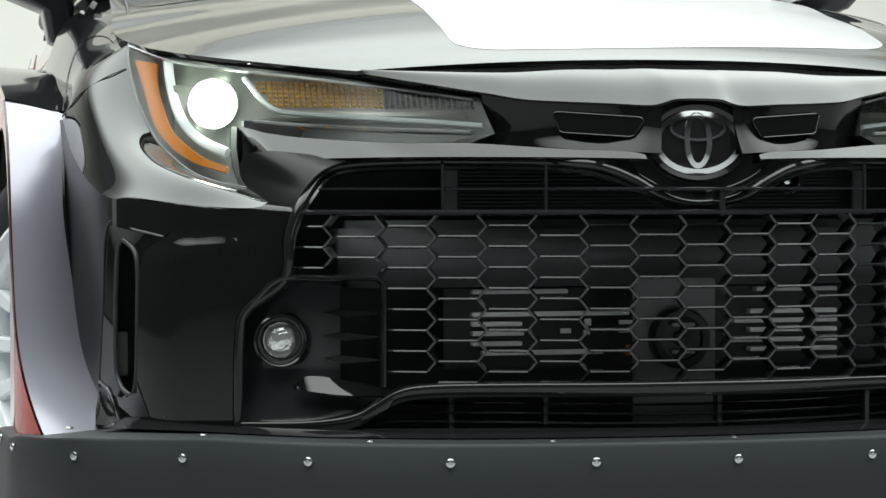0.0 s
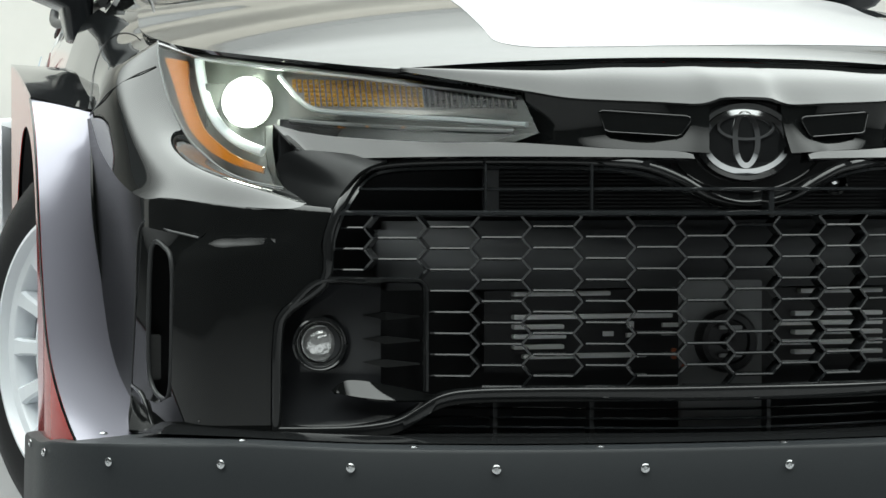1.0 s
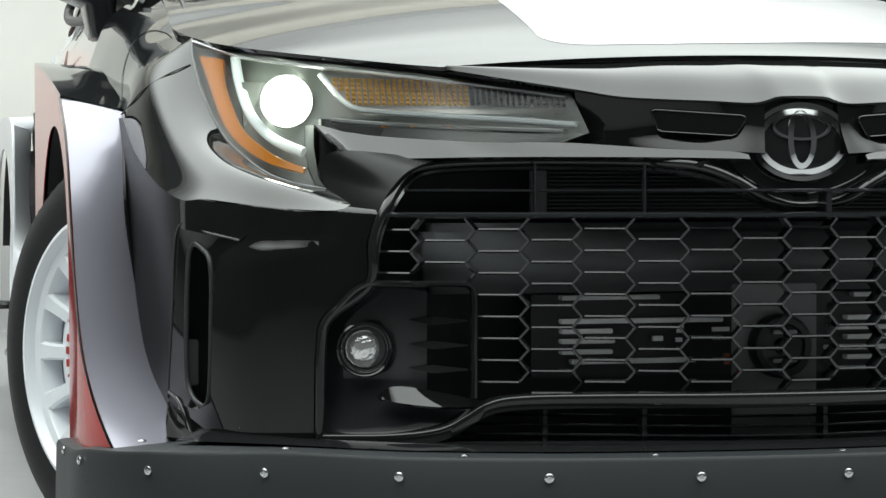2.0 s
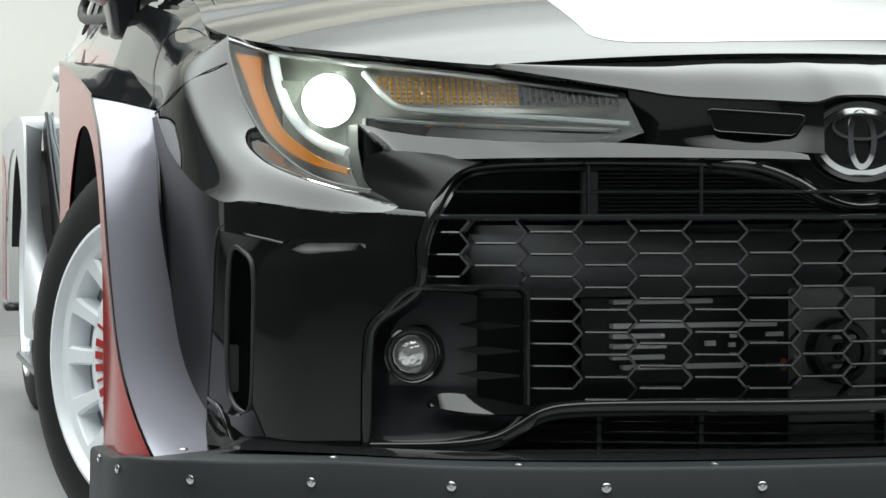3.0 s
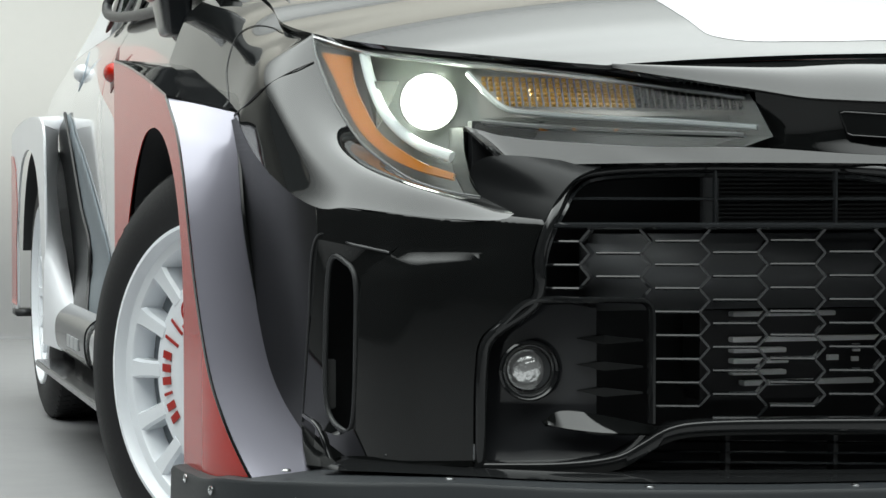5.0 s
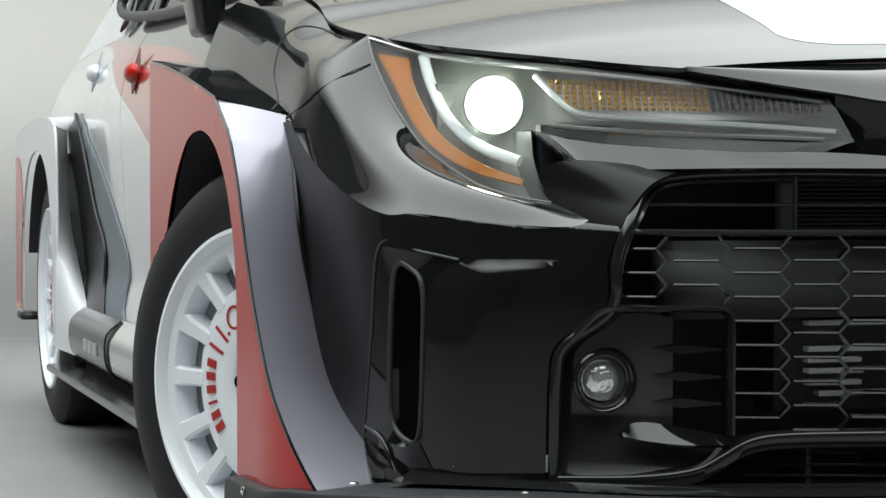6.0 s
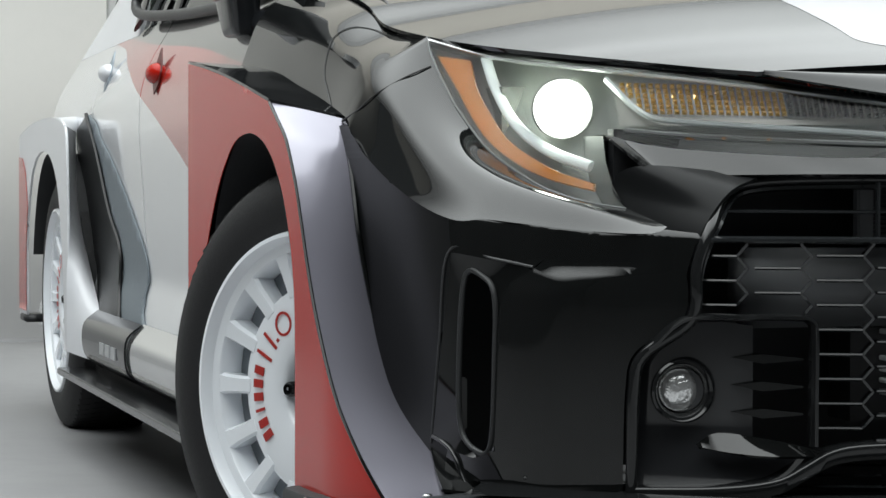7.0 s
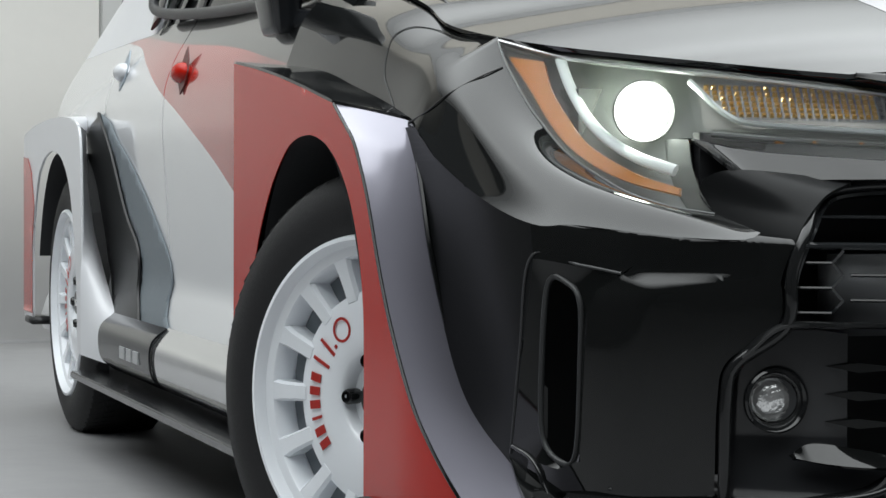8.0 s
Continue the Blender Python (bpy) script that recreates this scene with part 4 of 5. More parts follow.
    for y0, z0, y1, z1 in ((-0.017, -0.008, -0.002, -0.0045), (-0.017, 0.0045, -0.002, 0.008), (-0.017, -0.008, -0.0135, 0.008), (-0.0055, -0.008, -0.002, 0.001), (0.003, -0.008, 0.0065, 0.008), (0.003, 0.0045, 0.016, 0.008), (0.0125, 0.0, 0.016, 0.008)):
        box(bm, -0.0915, y0, z0, -0.0903, y1, z1)
    part("cap_mark", bm, WHITE_MARK, w, "plain white mark", smooth=False)
    for i in range(5):
        a = -18 + 72 * i
        lathe("lug_nut", [(-0.066, 0.0115), (-0.090, 0.0115), (-0.094, 0.009), (-0.086, 0.007), (-0.086, 0.0)], PIANO, w, n=12, m=pose(0, 0, 0, a, 0, 0) @ Matrix.Translation((0, 0, 0.057)))
    # red maker's lettering reduced to plain bars and a ring
    face_x = -0.0968
    def mark(name, ang, rad, wid, hgt, turn=0):
        bm = bmesh.new()
        box(bm, -0.0006, -wid / 2, -hgt / 2, 0.0006, wid / 2, hgt / 2)
        o = part(name, bm, RED_FILM, w, smooth=False)
        o.matrix_local = pose(0, 0, 0, ang, 0, 0) @ pose(face_x, 0, rad, turn, 0, 0)
        return o
    for base in (0,):
        ring = lathe("decal_ring", [(0, 0.0185), (-0.0008, 0.0185), (-0.0008, 0.0145), (0, 0.0145)], RED_FILM, w, n=30, m=pose(0, 0, 0, -33, 0, 0) @ Matrix.Translation((face_x + 0.001, 0, 0.116)))
        mark("decal_dot", -46, 0.104, 0.005, 0.005)
        for da in (-6.5, 6.5):
            mark("decal_bar", -59 + da, 0.116, 0.005, 0.036)
        for i in range(6):
            mark("decal_bar", -78 - i * 9.6, 0.120, 0.0045 if i == 3 else 0.0125, 0.021)
    return w


wheel((-0.778, 0.925, 0.325), 27, "front wheel with white spoked rim and black tyre, steered inwards")
wheel((-0.738, 3.61, 0.325), 0, "rear wheel with white spoked rim and black tyre")


# ---- grille, badge, fog lamps ----
def half_path(pts):
    """A path from the left corner to the middle, drawn to the car's centre line and carried on to the right."""
    pts = [(x + CX * max(0.0, 1 - abs(x) / 0.2), y, z) for x, y, z in pts]
    return pts + [(2 * CX - x, y, z) for x, y, z in pts[-2::-1]]


def emblem():
    def ring(rx, rz, y, n=72):
        return [(CX + rx * math.cos(a), y - 0.013 + 0.06 * (rz * math.sin(a)), 0.664 + rz * math.sin(a)) for a in np.linspace(0, 2 * math.pi, n, endpoint=False)]

    def dish(name, rings, mat, parent, label="", cap=True):
        v = [p for r in rings for p in ring(*r)]
        f = [tuple(g) for g in grid_faces(len(rings), 72, True)]
        if cap:
            f.append(tuple((len(rings) - 1) * 72 + i for i in range(72)))
        return from_faces(name, v, f, mat, parent, label, sharp=40)

    chin = [(-0.155, 0.634), (-0.11, 0.648), (-0.094, 0.685), (-0.07, 0.7105), (-0.04, 0.720), (0, 0.7245), (0.04, 0.720), (0.07, 0.7105), (0.094, 0.685), (0.11, 0.648), (0.155, 0.634), (0.125, 0.622), (0.098, 0.606), (0.06, 0.588), (0, 0.579), (-0.06, 0.588), (-0.098, 0.606), (-0.125, 0.622)]
    dep = lambda x, z: 0.002 - 1.0 * (x - CX) ** 2 + 0.06 * max(0, z - 0.62)
    chin = [(x + CX, z) for x, z in chin]
    skin("badge_surround", chin, dep, PIANO, car, "piano-black surround of the front badge", step=0.012, closed_spline=90)
    b = dish("badge", [(0.076, 0.056, 0.034), (0.076, 0.056, 0.010), (0.073, 0.053, 0.004), (0.066, 0.047, 0.006), (0.064, 0.045, 0.010), (0.03, 0.022, 0.006)], PIANO, car, "oval black and chrome front badge")
    # slightly domed bands of chrome behind the clear face
    for rx, rz, zc, w in ((0.0605, 0.0415, 0.664, 0.0046), (0.040, 0.0165, 0.684, 0.0022), (0.0165, 0.036, 0.667, 0.0046)):
        v = []
        for d in (-w, -w * 0.85, w * 0.85, w):
            for a in np.linspace(0, 2 * math.pi, 80, endpoint=False):
                z = zc + (rz + d) * math.sin(a)
                v.append((CX + (rx + d) * math.cos(a), (-0.0105 if abs(d) < w else -0.0075) + 3.2 * (z - 0.664) ** 2 + 0.06 * (z - 0.664), z))
        from_faces("badge_ring", v, grid_faces(4, 80, True), CHROME, b, sharp=30)
    rim = [(x + CX, dep(x + CX, z) - 0.001, z) for x, z in [(-0.108, 0.640), (-0.085, 0.618), (-0.045, 0.600), (0, 0.594), (0.045, 0.600), (0.085, 0.618), (0.108, 0.640)]]
    tube("badge_rim", rim, 0.0018, PIANO, car, n=50, sides=6)


emblem()

FRAME = [(-0.648, 0.262), (-0.646, 0.384), (-0.636, 0.426), (-0.586, 0.471), (-0.581, 0.531), (-0.563, 0.577), (-0.526, 0.620), (-0.487, 0.634), (-0.40, 0.638), (-0.30, 0.638), (-0.20, 0.635), (-0.15, 0.627), (-0.11, 0.611), (-0.06, 0.586), (0, 0.577)]


def grille_frame():
    pts = half_path([(x, y + 0.045 * max(0.0, 1 - abs(x) / 0.2), z) for x, y, z in on_front(FRAME, -0.006)])
    tube("grille_frame", pts, 0, PIANO, car, "black moulding round the grille", n=220, flat=(0.0075, 0.008), sides=10)
    inner = [(-0.578, 0.478), (-0.572, 0.531), (-0.554, 0.574), (-0.520, 0.612), (-0.485, 0.625), (-0.40, 0.629), (-0.30, 0.629), (-0.20, 0.625), (-0.14, 0.613), (-0.10, 0.597), (-0.05, 0.577), (0, 0.569)]
    tube("grille_inner_frame", half_path([(x, y + 0.045 * max(0.0, 1 - abs(x) / 0.2), z) for x, y, z in on_front(inner, 0.012)]), 0, GRILLE_BLACK, car, n=200, flat=(0.005, 0.012), sides=8)
    # bar under the mesh that sweeps down to the corners, and bottom rail
    bar = [(-0.652, 0.258), (-0.56, 0.262), (-0.50, 0.272), (-0.468, 0.290), (-0.440, 0.308), (-0.40, 0.316), (-0.30, 0.319), (-0.15, 0.321), (0, 0.322)]
    path = spline(half_path(on_front(bar, -0.004)), 160)
    sec = [(0.030, 0.0095), (-0.005, 0.0095), (-0.0075, 0.0085), (-0.0085, 0.006), (-0.0065, -0.0085), (-0.004, -0.0105), (0.030, -0.0105)]
    v = [(x, y + dy, z + dz) for dy, dz in sec for x, y, z in path]
    from_faces("lower_bar", v, [f[::-1] for f in grid_faces(len(sec), 160)], PIANO, car, "black bar under the grille mesh", sharp=50)
    rail = [(-0.66, 0.255), (-0.5, 0.256), (-0.3, 0.259), (0, 0.261)]
    tube("bottom_rail", half_path(on_front(rail, 0.0)), 0, PIANO, car, n=120, flat=(0.0065, 0.012), sides=8)
    rear = on_front([(-0.80, 0.262), (-0.70, 0.261), (-0.60, 0.261), (-0.45, 0.261), (-0.30, 0.262), (-0.15, 0.263), (0, 0.263)], -0.004)
    fore = [(-0.838, 0.236, 0.2565), (-0.722, 0.136, 0.259), (-0.568, 0.022, 0.259), (-0.392, -0.044, 0.259), (-0.25, -0.070, 0.259), (-0.12, -0.082, 0.259), (0, -0.086, 0.259)]
    loft("valance", [half_path(fore), half_path([(x, (y + q[1]) / 2, 0.2645) for (x, y, z), q in zip(rear, fore)]), half_path(rear)], PIANO, car, "gloss black valance above the lip", n=140, steps=8, thick=0)
    for z in (0.272, 0.285, 0.298):
        x = np.interp(z, [0.27, 0.30], [0.47, 0.44])
        tube("lower_slat", half_path(on_front([(-x, z), (-0.3, z), (-0.15, z), (0, z)], 0.016)), 0, GRILLE_BLACK, car, n=60, flat=(0.0022, 0.012), sides=6)
    for x in (-0.365, -0.24, 0.24, 0.365, 0.0):
        bm = bmesh.new()
        box(bm, x - 0.003, front(x, 0.28) + 0.01, 0.262, x + 0.003, front(x, 0.28) + 0.03, 0.31)
        part("lower_post", bm, VOID, car, smooth=False)
    # upper slats
    for z, x, r in ((0.5985, 0.538, 0.0028), (0.5655, 0.572, 0.0045)):
        tube("upper_slat", half_path(on_front([(-x, z), (-0.45, z), (-0.3, z), (-0.15, z), (0, z)], 0.010)), 0, GRILLE_BLACK, car, n=100, flat=(r, 0.014), sides=8)
    for x in (-0.372, -0.238, 0.238, 0.372):
        bm = bmesh.new()
        box(bm, x - 0.0016, front(x, 0.58) + 0.014, 0.565, x + 0.0016, front(x, 0.58) + 0.022, 0.634, 0.0006)
        part("upper_post", bm, GRILLE_BLACK, car, smooth=False)
    bm = bmesh.new()
    box(bm, -0.004, front(0, 0.56), 0.56, 0.004, front(0, 0.56) + 0.03, 0.60, 0.001)
    part("upper_post", bm, GRILLE_BLACK, car, smooth=False)


grille_frame()


def grille_mesh():
    """Hexagonal cells in offset columns; each piece is a cell's floor blade and its right-hand links."""
    px, pz, bar, dep = 0.0672, 0.0293, 0.0545, 0.030
    h = pz / 2

    def strip(bm, x0, z0, x1, z1, level):
        a, b = Vector((x0, 0, z0)), Vector((x1, 0, z1))
        d = (b - a).normalized()
        n = Vector((-d.z, 0, d.x))
        if n.z < 0:
            n = -n
        # blades have a leaning upper facet over an undercut; the slanted links are plain
        if level:
            sec = [(-0.0026, 0.0012), (-0.0007, -0.0010), (0.0011, -0.0002), (0.0014, 0.0008), (0.0010, dep), (-0.0014, dep)]
        else:
            sec = [(-0.0020, 0.0012), (0.0010, 0.0), (0.0012, 0.0008), (0.0010, dep), (-0.0014, dep)]
        rows = [[bm.verts.new(p + n * u + Vector((0, w, 0))) for u, w in sec] for p in (a, b)]
        bm.faces.new(rows[0])
        bm.faces.new(rows[1][::-1])
        for i in range(len(sec)):
            j = (i + 1) % len(sec)
            bm.faces.new((rows[0][i], rows[1][i], rows[1][j], rows[0][j]))

    def cell(upper, floor=True):
        bm = bmesh.new()
        if floor:
            strip(bm, -bar / 2, -h, bar / 2, -h, True)
        strip(bm, bar / 2, -h, px - bar / 2, 0, False)
        if upper:
            strip(bm, px - bar / 2, 0, bar / 2, h, False)
        bmesh.ops.recalc_face_normals(bm, faces=bm.faces)
        mesh = bpy.data.meshes.new("grille_cell")
        bm.to_mesh(mesh)
        bm.free()
        mesh.materials.append(GRILLE_BLACK)
        return mesh

    whole, topmost = cell(True), cell(False)
    g = new("grille_mesh")
    g.parent = car
    tagged(g, "black hexagonal grille mesh")
    for c in range(-8, 9):
        x = CX + c * px
        for r in range(0, 10):
            z = 0.5650 - 0.004 * abs(x) / 0.5 - r * pz - (h if c % 2 else 0)
            lim = 0.578 if z > 0.487 else 0.450
            if abs(x - CX) > lim or z < 0.332:
                continue
            o = new("grille_cell", topmost if r == 0 and not c % 2 else whole)
            o.parent = g
            slope = math.copysign((plan(abs(x) + 0.03) - plan(abs(x) - 0.03)) / 0.06, x) if abs(x) > 0.03 else 0
            o.matrix_local = pose(x, plan(x) + 0.012, z, 0, 0, math.degrees(math.atan(slope)))


grille_mesh()


def fog_corner():
    plate_d = lambda x, z: front(x, z) + 0.034 - 0.020 * max(0.0, min(1.0, (0.345 - z) / 0.08)) ** 2
    outline = [(-0.646, 0.258), (-0.642, 0.384), (-0.632, 0.424), (-0.585, 0.464), (-0.54, 0.466), (-0.508, 0.462), (-0.508, 0.328), (-0.440, 0.312), (-0.462, 0.286), (-0.50, 0.264), (-0.56, 0.258)]
    left(skin("fog_plate", outline, plate_d, FOG_PLATE, car, "black plate round the fog lamp", step=0.012, flowing=True))
    # walls of the recess
    o = spline([(x, front(x, z) + 0.002, z) for x, z in FRAME[:4]] + [(-0.53, front(-0.53, 0.4705) + 0.002, 0.4705), (-0.466, front(-0.466, 0.469) + 0.002, 0.469)], 50)
    i = o + np.array([0.0, 0.05, 0.0])
    left(loft("fog_recess_wall", [o, i], PIANO, car, n=50, steps=3, thick=0))
    left(tube("fog_frame", on_front([(-0.630, 0.436), (-0.592, 0.4705), (-0.53, 0.4735), (-0.476, 0.4735), (-0.463, 0.470), (-0.458, 0.455), (-0.458, 0.38), (-0.458, 0.322)], -0.004), 0, PIANO, car, "black frame of the fog lamp corner", n=80, flat=(0.0042, 0.012), sides=8))
    # fins of the duct
    for z in (0.4235, 0.3905, 0.3580):
        bm = bmesh.new()
        y0 = front(-0.50, z)
        p = [(-0.532, y0 + 0.045, z), (-0.506, y0 + 0.014, z + 0.0058), (-0.462, y0 - 0.005, z + 0.0012), (-0.462, y0 - 0.005, z - 0.0012), (-0.506, y0 + 0.014, z - 0.0058)]
        lo = [bm.verts.new(q) for q in p]
        hi = [bm.verts.new((a, b + 0.03, c)) for a, b, c in p]
        bm.faces.new(lo)
        bm.faces.new(hi[::-1])
        for k in range(5):
            bm.faces.new((lo[k], hi[k], hi[(k + 1) % 5], lo[(k + 1) % 5]))
        bmesh.ops.recalc_face_normals(bm, faces=bm.faces)
        left(part("duct_fin", bm, INFILL, car, "black duct fin", smooth=False))
    bm = bmesh.new()
    box(bm, -0.66, 0.26, 0.25, -0.44, 0.27, 0.48)
    left(part("duct_back", bm, VOID, car, smooth=False))
    # sloping ledge that catches the light
    top = [(-0.575, 0.143, 0.3190), (-0.553, 0.128, 0.3335), (-0.50, 0.104, 0.3275), (-0.437, 0.066, 0.3145)]
    low = [(-0.574, 0.136, 0.3170), (-0.545, 0.106, 0.3120), (-0.50, 0.083, 0.3085), (-0.437, 0.057, 0.3100)]
    left(loft("fog_ledge", [low, top], PAINT, car, "gloss black ledge below the fog lamp", n=40, steps=6))
    # lamp
    fl = new("fog_lamp")
    fl.parent = car
    fl.matrix_local = pose(-0.588, 0.158, 0.383, 0, 0, -8)
    tagged(fl, "round clear fog lamp in a black bezel")
    turn = pose(0, 0, 0, 0, 0, 90)
    lathe("bezel", [(-0.004, 0.0385), (-0.012, 0.0385), (-0.014, 0.036), (-0.012, 0.033), (0.0, 0.0285), (0.014, 0.0262)], PIANO, fl, n=56, m=turn)
    lathe("reflector", [(0.006, 0.0258), (0.014, 0.0235), (0.022, 0.018), (0.027, 0.011), (0.030, 0.0)], BOWL_GREY, fl, "bright faceted reflector bowl", n=14, m=turn, sharp=5)
    lathe("lens", [(0.010, 0.0255), (0.004, 0.022), (0.0, 0.014), (-0.0015, 0.0)], FOG_GLASS, fl, "fluted domed lens over a bright bowl", n=40, m=turn)
    lathe("bulb", [(0.028, 0.0075), (0.010, 0.0075), (0.007, 0.006), (0.006, 0.0)], DARK_METAL, fl, n=16, m=turn)
    return fl


FOG = fog_corner()


BEAM_GREY = surface("worn_grey_beam_paint", (0.13, 0.134, 0.14), 0.45, vary=0.2, scale=60)


PLATE_GREY = surface("worn_bare_plate", (0.26, 0.265, 0.27), 0.4, vary=0.35, scale=60)


def engine_front():
    """What shows behind the mesh: radiator, intercooler, horn and their brackets."""
    rad = new("radiator")
    rad.parent = car
    tagged(rad, "dark finned radiator behind the upper grille")
    bm = bmesh.new()
    box(bm, -0.62, 0.30, 0.20, 0.62, 0.32, 0.70)
    part("core", bm, VOID, rad, smooth=False)
    fin = None
    for i in range(12):
        z = 0.568 + i * 0.0055
        if fin is None:
            bm = bmesh.new()
            box(bm, -0.325, -0.004, -0.0014, 0.325, 0.02, 0.0014)
            fin = part("fin", bm, DARK_METAL, rad, smooth=False)
            fin.matrix_local = pose(0, 0.20, z)
        else:
            again(fin, "fin", pose(0, 0.20, z), rad)
    for x in (-0.338, 0.298):
        bm = bmesh.new()
        box(bm, x - 0.011, 0.165, 0.560, x + 0.011, 0.180, 0.636, 0.002)
        part("side_tank", bm, BEAM_GREY, rad, "grey tank at the radiator's end", smooth=False)
    bm = bmesh.new()
    box(bm, -0.50, 0.16, 0.4555, 0.50, 0.23, 0.553, 0.012)
    part("crash_beam", bm, BEAM_GREY, car, "dark grey crash beam behind the mesh")
    ic = new("intercooler")
    ic.parent = car
    tagged(ic, "aluminium intercooler with white marks behind the grille")
    bm = bmesh.new()
    box(bm, -0.34, 0.20, 0.335, 0.34, 0.26, 0.452)
    part("core", bm, DARK_METAL, ic, smooth=False)
    for k, (z, x0, x1) in enumerate(((0.4475, -0.30, -0.155), (0.4475, 0.14, 0.27), (0.414, -0.30, -0.06), (0.400, -0.30, -0.225), (0.386, -0.30, -0.222), (0.371, -0.30, -0.225), (0.357, -0.285, -0.10), (0.414, 0.13, 0.27), (0.400, 0.105, 0.27), (0.386, 0.13, 0.27), (0.371, 0.10, 0.27), (0.357, 0.13, 0.27))):
        bm = bmesh.new()
        box(bm, x0, 0.182, z - 0.0032, x1, 0.202, z + 0.0032, 0.001)
        part("tube", bm, WHITE_MARK, ic, "white painted tube row", smooth=False)
    # unreadable white lettering kept as bars
    for x0, x1, z0, z1 in ((-0.165, -0.150, 0.385, 0.392), (-0.128, -0.119, 0.396, 0.406), (-0.130, -0.121, 0.383, 0.389), (-0.075, -0.050, 0.397, 0.403), (-0.075, -0.048, 0.385, 0.389), (0.062, 0.072, 0.398, 0.406), (0.062, 0.070, 0.383, 0.391), (0.03, 0.045, 0.398, 0.405)):
        bm = bmesh.new()
        box(bm, x0, 0.184, z0, x1, 0.190, z1)
        part("letter_bar", bm, WHITE_MARK, ic, smooth=False)
    br = new("tow_bracket")
    br.parent = car
    tagged(br, "grey metal centre bracket behind the mesh")
    bm = bmesh.new()
    box(bm, -0.095, 0.052, 0.262, 0.028, 0.060, 0.47, 0.002)
    part("plate", bm, PLATE_GREY, br, "worn grey plate", smooth=False)
    turn = pose(-0.030, 0.04, 0.385, 0, 0, 90)
    lathe("horn", [(0.012, 0.044), (-0.006, 0.044), (-0.012, 0.040), (-0.010, 0.032), (-0.004, 0.030), (-0.004, 0.012), (-0.012, 0.010), (-0.014, 0.0)], DARK_METAL, br, "round black horn", n=40, m=turn)
    for z in (0.405, 0.366):
        bm = bmesh.new()
        box(bm, -0.046, 0.024, z - 0.0025, -0.012, 0.03, z + 0.0025, 0.001)
        part("bar", bm, GREY_FILM, br, smooth=False)
    sensor = new("sensor_camera")
    sensor.parent = car
    tagged(sensor, "small black round sensor in the upper grille")
    lathe("ring", [(0.01, 0.020), (-0.004, 0.020), (-0.006, 0.016), (0.0, 0.013), (0.004, 0.010), (0.004, 0.0)], PIANO, sensor, n=32, m=pose(0.145, 0.072, 0.610, 0, 0, 90))
    lathe("eye", [(0.003, 0.006), (-0.001, 0.005), (-0.002, 0.0)], CHROME, sensor, n=20, m=pose(0.145, 0.072, 0.610, 0, 0, 90))
    # closed dark bay behind everything
    bm = bmesh.new()
    box(bm, -0.70, 0.5, 0.16, 0.70, 1.35, 0.76)
    part("engine_bay", bm, VOID, car, smooth=False)
    bm = bmesh.new()
    box(bm, -0.105, 0.055, 0.36, -0.098, 0.062, 0.375, 0.001)
    part("orange_clip", bm, ORANGE_PLASTIC, car, smooth=False)


engine_front()


